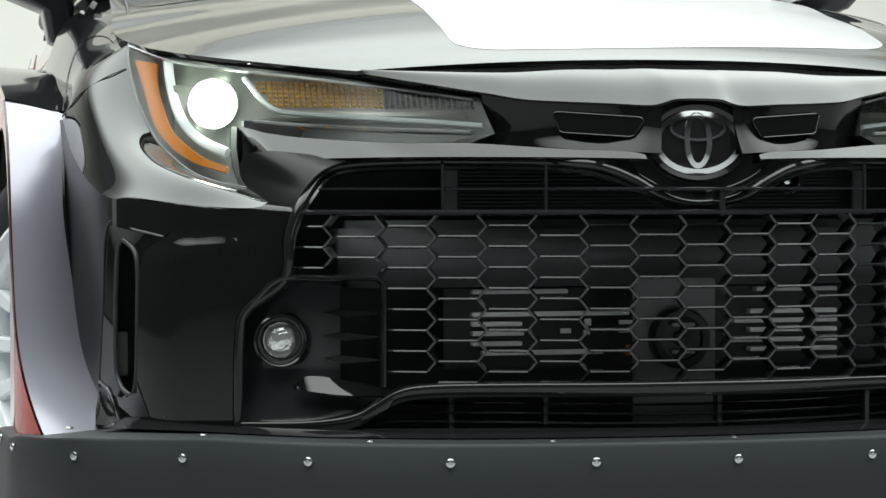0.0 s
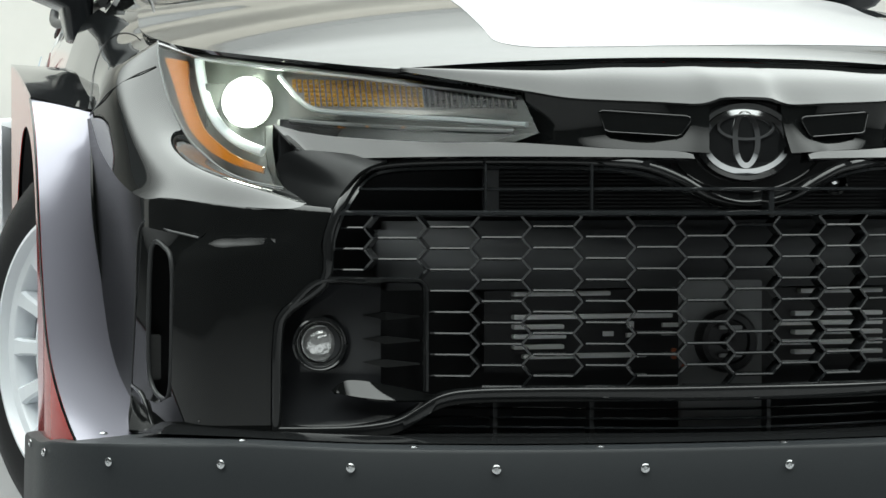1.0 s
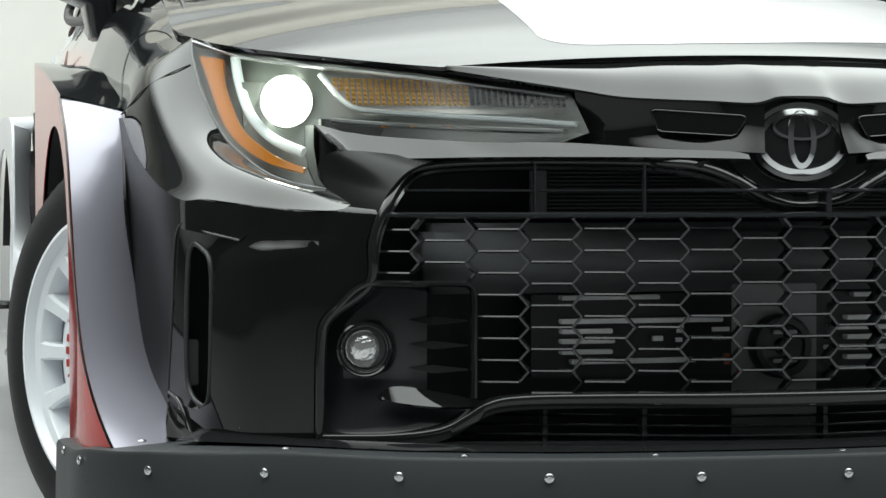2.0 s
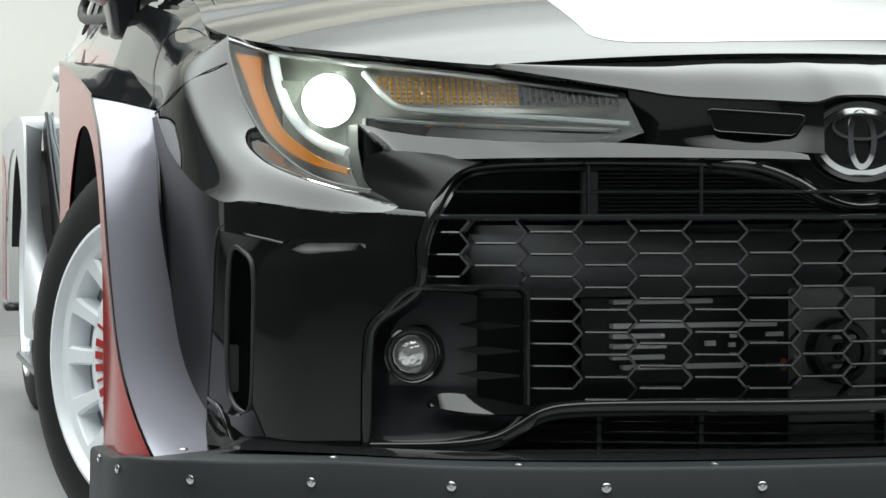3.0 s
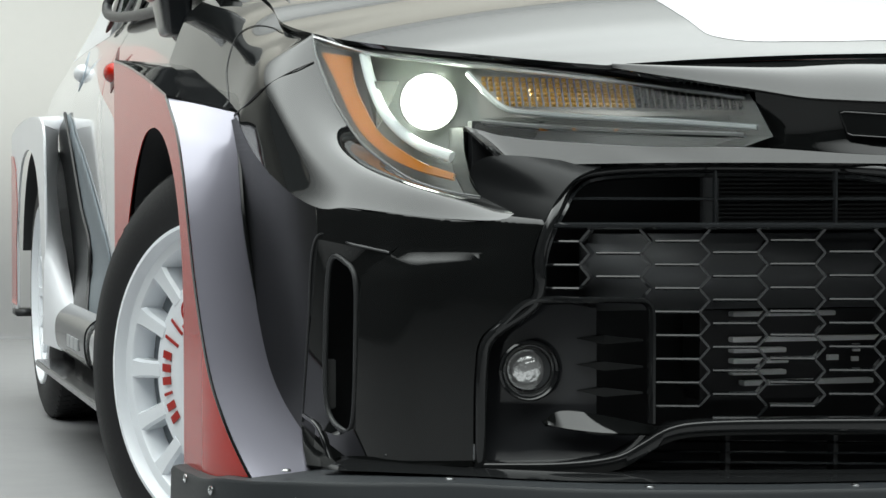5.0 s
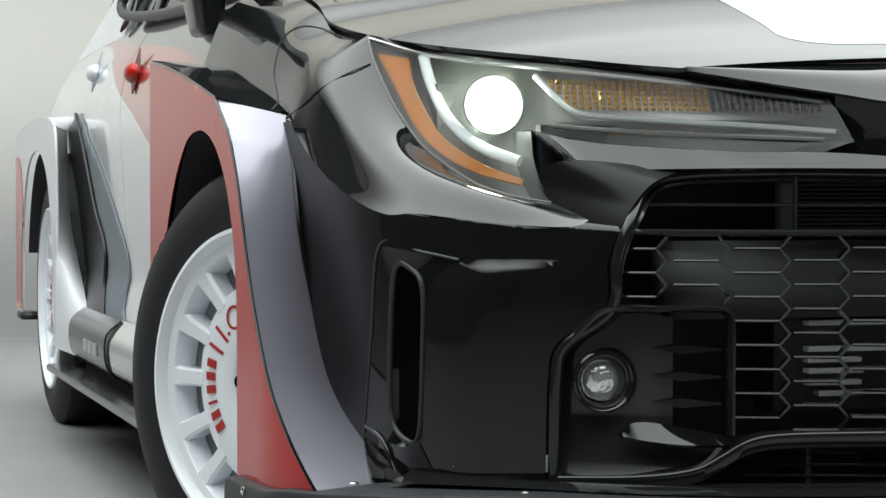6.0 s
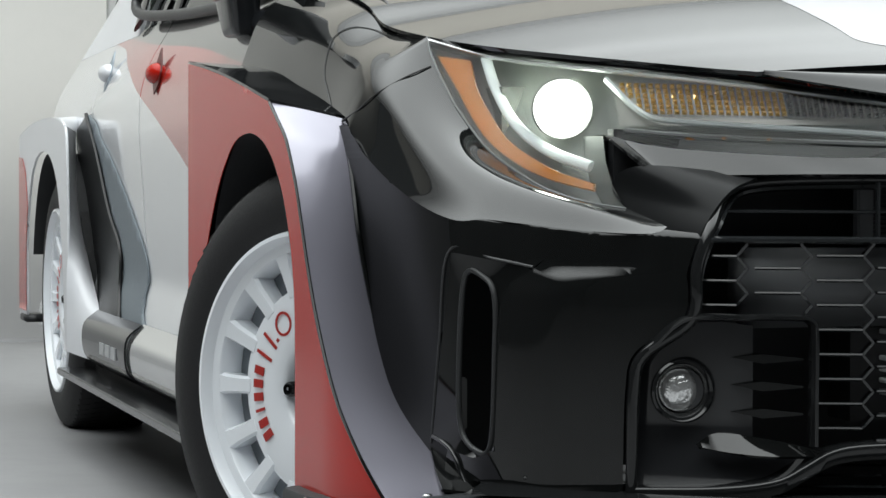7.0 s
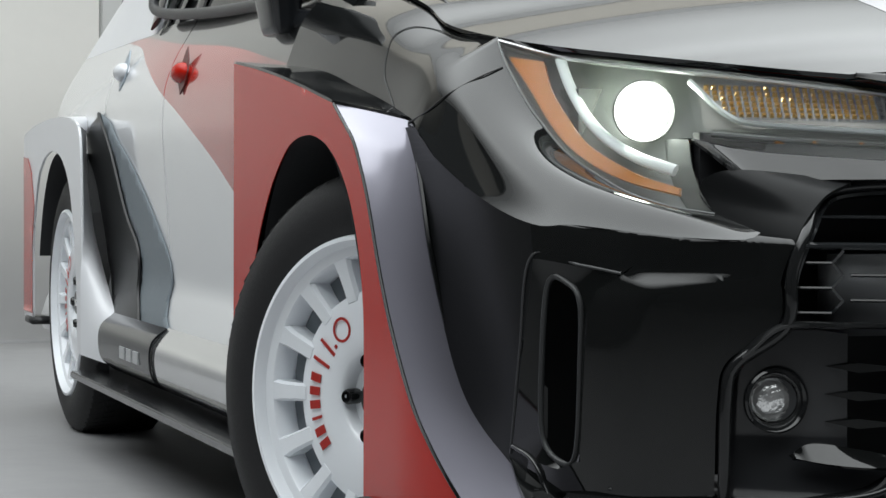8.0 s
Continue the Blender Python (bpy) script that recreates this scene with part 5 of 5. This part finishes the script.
# ---- headlamps ----
def headlamp():
    hl = new("headlamp")
    hl.parent = car
    tagged(hl, "lit headlamp with amber turn signal under a clear cover")
    outline = LAMP_TOP + LAMP_LOW + LAMP_OUTER[:0:-1]
    skin("cover", outline, lambda x, z: lamp_depth(x, z) - 0.001, LAMP_COVER, hl, "clear headlamp cover", step=0.012, thick=0)
    pts = [np.array((x, lamp_depth(x, z) + 0.002, z)) for x, z in outline]
    dense = []
    for a, b in zip(pts, pts[1:] + pts[:1]):
        dense += [a + (b - a) * k / 6 for k in range(6)]
    dense = np.array(dense)
    c = dense.mean(0)
    inner = c + (dense - c) * 0.96 + [0, 0.075, 0]
    n = len(dense)
    v = np.vstack([dense, inner])
    f = [(i, (i + 1) % n, n + (i + 1) % n, n + i) for i in range(n)]
    from_faces("housing_wall", v, f, LAMP_HOUSING, hl, "dark grey lamp housing", sharp=40)
    skin("housing_back", outline, lambda x, z: lamp_depth(x, z) + 0.074, LAMP_HOUSING, hl, step=0.02, thick=0)
    tube("chrome_edge", on_lamp([(-0.752, 0.828), (-0.7, 0.8), (-0.63, 0.779), (-0.5529, 0.7654), (-0.4587, 0.75), (-0.3755, 0.7365), (-0.3168, 0.7254)], 0.006), 0, BOWL_GREY, hl, "bright upper edge", n=60, flat=(0.0028, 0.006), sides=8)
    tube("cover_edge", on_lamp(LAMP_OUTER, -0.001), 0.0014, LAMP_HOUSING, hl, "moulded edge of the cover", n=60, sides=6)
    tube("daytime_light", on_lamp([(-0.703, 0.799), (-0.703, 0.762), (-0.698, 0.720), (-0.687, 0.691), (-0.669, 0.669), (-0.641, 0.653)], 0.020), 0, DAYLIGHT_GLOW, hl, "white daytime light guide", n=40, flat=(0.0078, 0.005), sides=10)
    tube("inner_light_guide", on_lamp([(-0.6113, 0.7639), (-0.6027, 0.7499), (-0.5912, 0.7318), (-0.5739, 0.7157), (-0.5437, 0.7095), (-0.4616, 0.7017), (-0.3775, 0.6953), (-0.3074, 0.6882)], 0.014), 0, LIGHT_GUIDE, hl, "pale light guide under the turn signal", n=60, flat=(0.0042, 0.006), sides=8)
    tube("lower_blade", on_lamp([(-0.6008, 0.6979), (-0.5437, 0.6916), (-0.4335, 0.6838), (-0.3217, 0.6784)], 0.012), 0, LAMP_HOUSING, hl, n=40, flat=(0.004, 0.012), sides=8)
    # amber side reflector: a tapering band
    a = spline(on_lamp([(-0.745, 0.804), (-0.738, 0.760), (-0.732, 0.714), (-0.723, 0.682), (-0.705, 0.655), (-0.685, 0.639), (-0.668, 0.630), (-0.644, 0.622)], 0.018), 40)
    b = spline(on_lamp([(-0.716, 0.796), (-0.719, 0.755), (-0.715, 0.721), (-0.707, 0.687), (-0.689, 0.662), (-0.670, 0.644), (-0.642, 0.630)], 0.018), 40)
    loft("amber_reflector", [a, b], AMBER, hl, "amber side reflector", n=40, steps=5, thick=0.004, flip=True)
    for f in (0.08, 0.5, 0.92):
        tube("amber_rib", a * (1 - f) + b * f + np.array([0, -0.003, 0]), 0.0016, AMBER, hl, n=40, sides=6)
    # turn signal: rows of small facets
    facet = []
    for nm, mat in (("amber_facet", AMBER_FACET), ("clear_facet", DARK_CHROME)):
        bm = bmesh.new()
        w, h = 0.0031, 0.0030
        vs = [bm.verts.new(p) for p in ((-w, 0, -h), (w, 0, -h), (w, 0, h), (-w, 0, h))]
        ap = [bm.verts.new(p) for p in ((-w * 0.4, -0.0035, 0.001), (w * 0.4, -0.0035, 0.001))]
        bm.faces.new((vs[0], vs[1], ap[1], ap[0]))
        bm.faces.new((vs[2], vs[3], ap[0], ap[1]))
        bm.faces.new((vs[1], vs[2], ap[1]))
        bm.faces.new((vs[3], vs[0], ap[0]))
        me = bpy.data.meshes.new(nm)
        bm.to_mesh(me)
        bm.free()
        me.materials.append(mat)
        facet.append((nm, me))
    rnd = random.Random(4)
    for i in range(42):
        for j in range(6):
            x = -0.592 + i * 0.0073
            z = 0.7575 - j * 0.0068 - 0.00038 * i * (1 - j * 0.08)
            if x < -0.580 and j > 2 or z < 0.708 - 0.0001 * i:
                continue
            nm, me = facet[0 if x < -0.425 else 1]
            o = new(nm, me)
            o.parent = hl
            o.matrix_local = pose(x, lamp_depth(x, z) + 0.030, z, rnd.uniform(-14, 14), 0, -24 + rnd.uniform(-14, 14))
    bm = bmesh.new()
    vs = []
    for x in np.linspace(-0.60, -0.285, 20):
        vs.append((bm.verts.new((x, lamp_depth(x, 0.71) + 0.034, 0.705)), bm.verts.new((x, lamp_depth(x, 0.76) + 0.034, 0.764 - 0.07 * (x + 0.6)))))
    for p, q in zip(vs[:-1], vs[1:]):
        bm.faces.new((p[0], q[0], q[1], p[1]))
    part("turn_signal_back", bm, SIGNAL_BACK, hl, "smoked turn signal bowl")
    for x, z in ((-0.54, 0.688), (-0.505, 0.688), (-0.46, 0.686)):
        bm = bmesh.new()
        box(bm, x - 0.006, lamp_depth(x, z) + 0.004, z - 0.002, x + 0.006, lamp_depth(x, z) + 0.01, z + 0.002, 0.001)
        part("amber_prism", bm, AMBER, hl, smooth=False)
    # lit projector in its bowl
    pr = new("projector")
    pr.parent = hl
    pr.matrix_local = pose(-0.654, 0.392, 0.728, 0, 0, -16)
    turn = pose(0, 0, 0, 0, 0, 90)
    lathe("bowl", [(0.004, 0.0400), (0.000, 0.0385), (0.012, 0.033), (0.034, 0.027)], VOID, pr, "black projector shroud", n=48, m=turn)
    lathe("lit_lens", [(0.030, 0.0270), (0.018, 0.0245), (0.010, 0.017), (0.006, 0.0)], PROJECTOR_GLOW, pr, "glowing projector lens", n=48, m=turn)
    return hl


HEADLAMP = headlamp()


# ---- rear flare, sill, door furniture, upper body ----
def rear_flare():
    X = -0.882
    hub_y, hub_z = 3.565, 0.325
    top = [(3.205, 0.222), (3.215, 0.45), (3.228, 0.62), (3.245, 0.735), (3.275, 0.768), (3.35, 0.783), (3.55, 0.790), (3.74, 0.788), (3.95, 0.776), (4.12, 0.757), (4.14, 0.72), (4.138, 0.30), (4.10, 0.265), (3.99, 0.262), (3.985, 0.30), (3.985, 0.46)]
    arch = [(3.965, 0.52), (3.93, 0.59), (3.88, 0.648), (3.80, 0.688), (3.70, 0.708), (3.60, 0.708), (3.51, 0.690), (3.43, 0.650), (3.37, 0.59), (3.325, 0.50), (3.295, 0.40), (3.28, 0.30), (3.275, 0.222)]
    top, arch = [tuple(p) for p in spline(top, 80)], [tuple(p) for p in spline(arch, 60)]
    left(arch_panel("rear_flare_side", top + arch, X, PAINT_WHITE, "white side plate of the rear wheel flare"))
    o = [(X, 3.205, 0.222), (X, 3.215, 0.45), (X, 3.228, 0.62), (X, 3.243, 0.725), (X, 3.270, 0.765)]
    i = [(-0.824, 2.93, 0.205), (-0.824, 2.99, 0.286), (-0.824, 3.13, 0.343), (-0.824, 3.315, 0.458), (-0.824, 3.47, 0.622), (-0.815, 3.56, 0.757)]
    a, b = spline(o, 40), spline(i, 40)
    bow = a * 0.5 + b * 0.5 + np.array([-0.004, -0.016, 0.0]) * np.sin(np.linspace(0.25, math.pi, 40))[:, None]
    left(loft("rear_flare_face", [a, bow, b], PAINT_WHITE, car, "white forward face of the rear flare", n=40, steps=6))
    to = [(X, 3.270, 0.766), (X, 3.35, 0.783), (X, 3.55, 0.790), (X, 3.74, 0.788), (X, 3.95, 0.776), (X, 4.12, 0.757)]
    ti = [(-0.805, 3.60, 0.757), (-0.79, 3.65, 0.785), (-0.78, 3.69, 0.795), (-0.765, 3.74, 0.80), (-0.75, 3.95, 0.79), (-0.74, 4.12, 0.77)]
    left(loft("rear_flare_top", [to, ti], PAINT_WHITE, car, "white top of the rear flare", n=40, steps=5, flip=False))
    v = []
    for x in (-0.87, -0.50):
        v += [(x, 3.632 + 0.325 * math.cos(a), 0.32 + 0.385 * math.sin(a)) for a in np.linspace(0.3, math.pi, 24)]
    left(from_faces("rear_wheel_house", v, grid_faces(2, 24) + [tuple(range(24, 48))], VOID, car, "black wheel house liner", sharp=30))
    # red tint panel at the tail end of the flare
    film = [(4.137, 0.28), (4.137, 0.70), (4.06, 0.695), (4.0, 0.66), (3.952, 0.565), (3.968, 0.52), (3.987, 0.46), (3.987, 0.28)]
    left(arch_panel("rear_flare_film", film, X - 0.002, RED_TAIL, "red film at the tail of the flare", thick=0.001))
    bm = bmesh.new()
    box(bm, X - 0.004, 3.975, 0.248, X + 0.05, 4.10, 0.268, 0.003)
    left(part("flare_bracket", bm, PLASTIC, car, "black bracket under the flare's tail"))


rear_flare()


def side_panel(name, outline, mat, label, off):
    bm = bmesh.new()
    vs = [bm.verts.new((0, y, z)) for y, z in outline]
    es = [bm.edges.new((vs[i], vs[(i + 1) % len(vs)])) for i in range(len(vs))]
    bmesh.ops.triangle_fill(bm, use_beauty=True, use_dissolve=False, edges=es, normal=(-1, 0, 0))
    for k in np.arange(0.2, 1.0, 0.03):
        bmesh.ops.bisect_plane(bm, geom=bm.verts[:] + bm.edges[:] + bm.faces[:], plane_co=(0, 0, k), plane_no=(0, 0, 1))
    for k in np.arange(1.5, 4.3, 0.05):
        bmesh.ops.bisect_plane(bm, geom=bm.verts[:] + bm.edges[:] + bm.faces[:], plane_co=(0, k, 0), plane_no=(0, 1, 0))
    for f in bm.faces:
        f.normal_update()
        if f.normal.x > 0:
            f.normal_flip()
    for v in bm.verts:
        v.co.x = -side_w(v.co.y, v.co.z) - off
    ob = part(name, bm, mat, car, label)
    md = ob.modifiers.new("thickness", "SOLIDIFY")
    md.thickness, md.offset = 0.003, -1
    return ob


def sill():
    ridge = [(3.359, 0.799), (3.156, 0.699), (3.000, 0.562), (2.859, 0.478), (2.839, 0.387), (2.755, 0.322)]
    rim = [(2.72, 0.30), (2.891, 0.273), (2.992, 0.286), (3.133, 0.343), (3.320, 0.458), (3.477, 0.622), (3.55, 0.70), (3.559, 0.765)]
    black = [tuple(p) for p in spline(ridge, 24)] + [tuple(p) for p in spline(rim, 24)]
    outer = [(3.359, 0.799), (3.20, 0.775), (3.084, 0.731), (2.939, 0.682), (2.737, 0.589), (2.555, 0.487), (2.515, 0.430), (2.514, 0.358), (2.396, 0.307)]
    grey = [tuple(p) for p in spline(outer, 30)] + [(2.72, 0.30)] + [tuple(p) for p in spline(ridge, 24)][::-1][:-1]
    left(side_panel("side_blade", black, BLADE_BLACK, "black blade on the rear door", 0.006))
    left(side_panel("side_blade_film", grey, GREY_PAINT, "slate grey film beside the blade", 0.0045))
    pts = ridge
    left(tube("blade_edge", [(-side_w(y, z) - 0.008, y, z) for y, z in pts], 0.005, SEAL, car, n=40, sides=6))
    # rocker, its black end piece, and the side skirt plate
    for nm, ys, mat, lab, grow in (("rocker", (1.35, 1.7, 2.05, 2.42), SKIRT_SILVER, "bright silver sill moulding", 0.0), ("sill_end", (2.415, 2.6, 2.8, 3.0), SILL_BLACK, "gloss black sill end with a small pale mark", 0.006)):
        a = [(-0.835 - grow, y, 0.330) for y in ys]
        m = [(-0.868 - grow, y, 0.292 + grow) for y in ys]
        m2 = [(-0.866 - grow, y, 0.235) for y in ys]
        b = [(-0.84, y, 0.205) for y in ys]
        left(loft(nm, [b, m2, m, a], mat, car, lab, n=40, steps=16))
    for k in range(3):
        bm = bmesh.new()
        box(bm, -0.8835, 2.52 + k * 0.075, 0.250, -0.8785, 2.575 + k * 0.075, 0.276)
        left(part("mark_bar", bm, GREY_FILM, car, smooth=False))
    bm = bmesh.new()
    box(bm, -0.905, 1.32, 0.165, -0.60, 3.24, 0.182, 0.003)
    left(part("side_skirt", bm, SKIRT_BLACK, car, "dark grey side skirt plate", smooth=False))
    bm = bmesh.new()
    box(bm, -0.80, 1.3, 0.14, 0.80, 3.3, 0.24)
    part("floor_pan", bm, VOID, car, smooth=False)


sill()


def handle(y, z, mat, shade, label):
    h = new("door_handle")
    h.parent = car
    x = -side_w(y, z)
    h.matrix_local = pose(x, y, z)
    tagged(h, label)
    bm = bmesh.new()
    bmesh.ops.create_uvsphere(bm, u_segments=24, v_segments=14, radius=1, matrix=Matrix.LocRotScale((-0.005, 0.02, 0), None, (0.022, 0.055, 0.0225)))
    part("grip", bm, mat, h)
    # pointed plate behind the grip, along the skin; painted-in shade of the handle's recess
    pts = [(-0.036, -0.024), (-0.006, -0.046), (0.026, -0.024), (0.040, 0.0), (0.030, 0.026), (0.006, 0.054), (-0.026, 0.026), (-0.038, 0.0)]
    kz = (side_w(y, z + 0.04) - side_w(y, z - 0.04)) / 0.08 * 0.6
    ky = (side_w(y + 0.05, z) - side_w(y - 0.05, z)) / 0.10
    prism("keeper", pts, 0.003, shade, h, bevel=0.0008, m=Matrix(((-ky, -kz, -1, -0.003), (1, 0, 0, 0), (0, 1, 0, 0), (0, 0, 0, 1))))
    return h


# door colours darkened to paint in the shade of the handle recesses
RECESS_SHADE_RED = surface("dark_red_recess", (0.10, 0.008, 0.006), 0.4)
RECESS_SHADE_GREY = surface("blue_grey_recess", (0.30, 0.35, 0.40), 0.4)
HANDLES = [handle(2.37, 0.858, PAINT_RED, RECESS_SHADE_RED, "red pull handle on the front door"), handle(3.14, 0.892, PAINT_WHITE, RECESS_SHADE_GREY, "white pull handle on the rear door")]


MIRROR_BLACK = surface("satin_black_mirror_plastic", (0.020, 0.022, 0.025), 0.18, bump=0.05, bump_scale=900)


def mirror():
    mr = new("door_mirror")
    mr.parent = car
    mr.matrix_local = pose(0, 0, 0)
    tagged(mr, "black door mirror on a forked stalk")
    # housing: rounded sections that widen upwards, on a short foot at the door
    v, n = [], 28
    for z, x0, x1, y0, y1 in ((0.8905, -0.818, -0.784, 1.600, 1.690), (0.894, -0.824, -0.780, 1.590, 1.700), (0.906, -0.828, -0.777, 1.585, 1.706), (0.955, -0.838, -0.774, 1.575, 1.715), (0.985, -0.915, -0.774, 1.540, 1.720), (1.060, -0.985, -0.780, 1.520, 1.715), (1.120, -0.960, -0.800, 1.550, 1.700)):
        for k in range(n):
            a = 2 * math.pi * k / n
            c, q = math.cos(a), math.sin(a)
            c, q = math.copysign(abs(c) ** 0.45, c), math.copysign(abs(q) ** 0.45, q)
            v.append(((x0 + x1) / 2 + (x1 - x0) / 2 * c, (y0 + y1) / 2 + (y1 - y0) / 2 * q, z))
    f = grid_faces(7, n, True) + [tuple(range(n))[::-1], tuple(6 * n + k for k in range(n))]
    from_faces("housing", v, f, MIRROR_BLACK, mr, "black mirror housing", sharp=50)
    foot = [(-0.792, 1.640, 0.922), (-0.778, 1.560, 0.915), (-0.765, 1.480, 0.912), (-0.752, 1.420, 0.915)]
    tube("stalk", foot, 0, MIRROR_BLACK, mr, "short black mirror stalk", n=20, flat=(0.020, 0.013), sides=14)
    bm = bmesh.new()
    box(bm, -0.960, 1.712, 0.985, -0.785, 1.724, 1.10, 0.004)
    part("glass", bm, CHROME, mr, "mirror glass")
    return mr


MIRROR = mirror()


def upper_body():
    belt = [(-0.744, 1.50, 0.984), (-0.744, 2.0, 0.984), (-0.744, 2.5, 0.984), (-0.735, 3.0, 0.984)]
    roof = [(-0.58, 2.38, 1.355), (-0.575, 2.6, 1.38), (-0.565, 3.0, 1.39), (-0.56, 3.2, 1.385)]
    quarter = [[(-side_w(y, 0.985) + 0.003, y, 0.972) for y in (3.0, 3.4, 3.9, 4.25)], [(-0.66, 3.12, 1.2), (-0.64, 3.45, 1.2), (-0.61, 3.8, 1.19), (-0.58, 4.08, 1.18)], [(-0.56, 3.2, 1.387), (-0.555, 3.5, 1.372), (-0.55, 3.75, 1.35), (-0.54, 3.93, 1.33)]]
    left(loft("rear_pillar", quarter, PAINT_WHITE, car, "white rear pillar", n=24, steps=14, thick=0.01))
    left(loft("side_glass", [belt, roof], WINDOW_GLASS, car, "dark tinted side windows", n=40, steps=8, thick=0.004, flip=True))
    left(tube("window_trim", [(-0.757, 1.56, 0.965), (-0.764, 1.9, 0.967), (-0.766, 2.3, 0.978), (-0.763, 2.7, 1.0), (-0.758, 2.93, 1.022), (-0.752, 3.0, 1.05), (-0.735, 2.98, 1.09)], 0, PLASTIC, car, "black window trim", n=60, flat=(0.012, 0.012), sides=10))
    left(tube("windscreen_pillar", [(-0.735, 1.42, 0.965), (-0.70, 1.80, 1.13), (-0.60, 2.38, 1.35), (-0.585, 2.6, 1.375), (-0.575, 3.0, 1.385), (-0.56, 3.5, 1.365), (-0.55, 3.85, 1.335)], 0, PAINT, car, "gloss black pillar and roof rail", n=60, flat=(0.03, 0.025), sides=10))
    for y, z0, dy in ((2.56, 0.99, 0.05), (3.0, 1.0, 0.10)):
        left(tube("door_pillar", [(-0.745, y, z0), (-0.67, y + dy, 1.2), (-0.575, y + 2 * dy, 1.38)], 0, PIANO, car, n=20, flat=(0.006, 0.04), sides=8))
    roof_r = [[(u * w, y, z + 0.03 * (1 - u * u)) for u in np.linspace(-1, 1, 21)] for y, w, z in ((2.38, 0.58, 1.355), (2.6, 0.575, 1.38), (3.0, 0.565, 1.39), (3.5, 0.55, 1.37), (3.95, 0.535, 1.33))]
    loft("roof", roof_r, PAINT_WHITE, car, "white roof", n=30, steps=20, thick=0.01, flip=True)
    ws = [[(u * w, y + 0.06 * u * u, z) for u in np.linspace(-1, 1, 21)] for y, w, z in ((1.40, 0.72, 0.985), (1.90, 0.66, 1.19), (2.38, 0.585, 1.36))]
    loft("windscreen", ws, WINDOW_GLASS, car, "tinted windscreen", n=30, steps=14, thick=0.004)
    rw = [[(u * w, y - 0.05 * u * u, z) for u in np.linspace(-1, 1, 21)] for y, w, z in ((3.95, 0.535, 1.33), (4.12, 0.60, 1.18), (4.24, 0.65, 1.02))]
    loft("rear_window", rw, WINDOW_GLASS, car, "tinted rear window", n=30, steps=12, thick=0.004)
    tail = [[(u * w, y - 0.10 * abs(u) ** 3, z) for u in np.linspace(-1, 1, 25)] for y, w, z in ((4.24, 0.66, 1.02), (4.32, 0.72, 0.90), (4.33, 0.76, 0.70), (4.36, 0.78, 0.50), (4.33, 0.77, 0.30), (4.25, 0.74, 0.22))]
    loft("tailgate", tail, PAINT_WHITE, car, "white tail panel and rear bumper", n=40, steps=30, thick=0.01)
    shelf = [[(u * w, y, z) for u in np.linspace(-1, 1, 11)] for y, z, w in ((1.42, 0.97, 0.70), (2.5, 0.965, 0.70), (4.1, 0.97, 0.60))]
    loft("cabin_floor", shelf, VOID, car, "dark cabin interior", n=12, steps=6, thick=0.01)
    bm = bmesh.new()
    box(bm, -0.72, 1.46, 0.86, 0.72, 1.50, 0.97)
    part("cowl", bm, PLASTIC, car, smooth=False)


upper_body()


# ---- the other side of the car ----
def flipped(ob, base, parent):
    """A part's mirror image, its points taken over to the far side of the car."""
    me = ob.data.copy()
    co = np.empty(len(me.vertices) * 3)
    me.vertices.foreach_get("co", co)
    mw = np.array(base)
    co = co.reshape(-1, 3) @ mw[:3, :3].T + mw[:3, 3]
    co[:, 0] = 2 * CX - co[:, 0]
    me.vertices.foreach_set("co", co.ravel())
    me.flip_normals()
    o = new(ob.name.split(".")[0], me)
    o.parent = parent
    for md in ob.modifiers:
        d = o.modifiers.new("thickness", "SOLIDIFY")
        d.thickness, d.offset = md.thickness, md.offset
    if "label" in ob:
        o["label"] = ob["label"]
    return o


def other_side():
    for ob in SYM:
        flipped(ob, ob.matrix_basis, car)
    for thing in (FOG, HEADLAMP, MIRROR, *HANDLES):
        twin = new(thing.name.split(".")[0])
        twin.parent = car
        tagged(twin, thing["label"])
        for o in thing.children:
            if o.type == "MESH":
                flipped(o, thing.matrix_basis @ o.matrix_basis, twin)
            else:
                sub = new(o.name.split(".")[0])
                sub.parent = twin
                for q in o.children:
                    flipped(q, thing.matrix_basis @ o.matrix_basis @ q.matrix_basis, sub)
    for w in [o for o in car.children if o.name.startswith("wheel") and o.type == "EMPTY"]:
        m = w.matrix_basis.copy()
        x, y, z = m.translation
        copy_thing(w, pose(-x, y, z, 0, 0, 180 + math.degrees(m.to_euler().z)))


other_side()
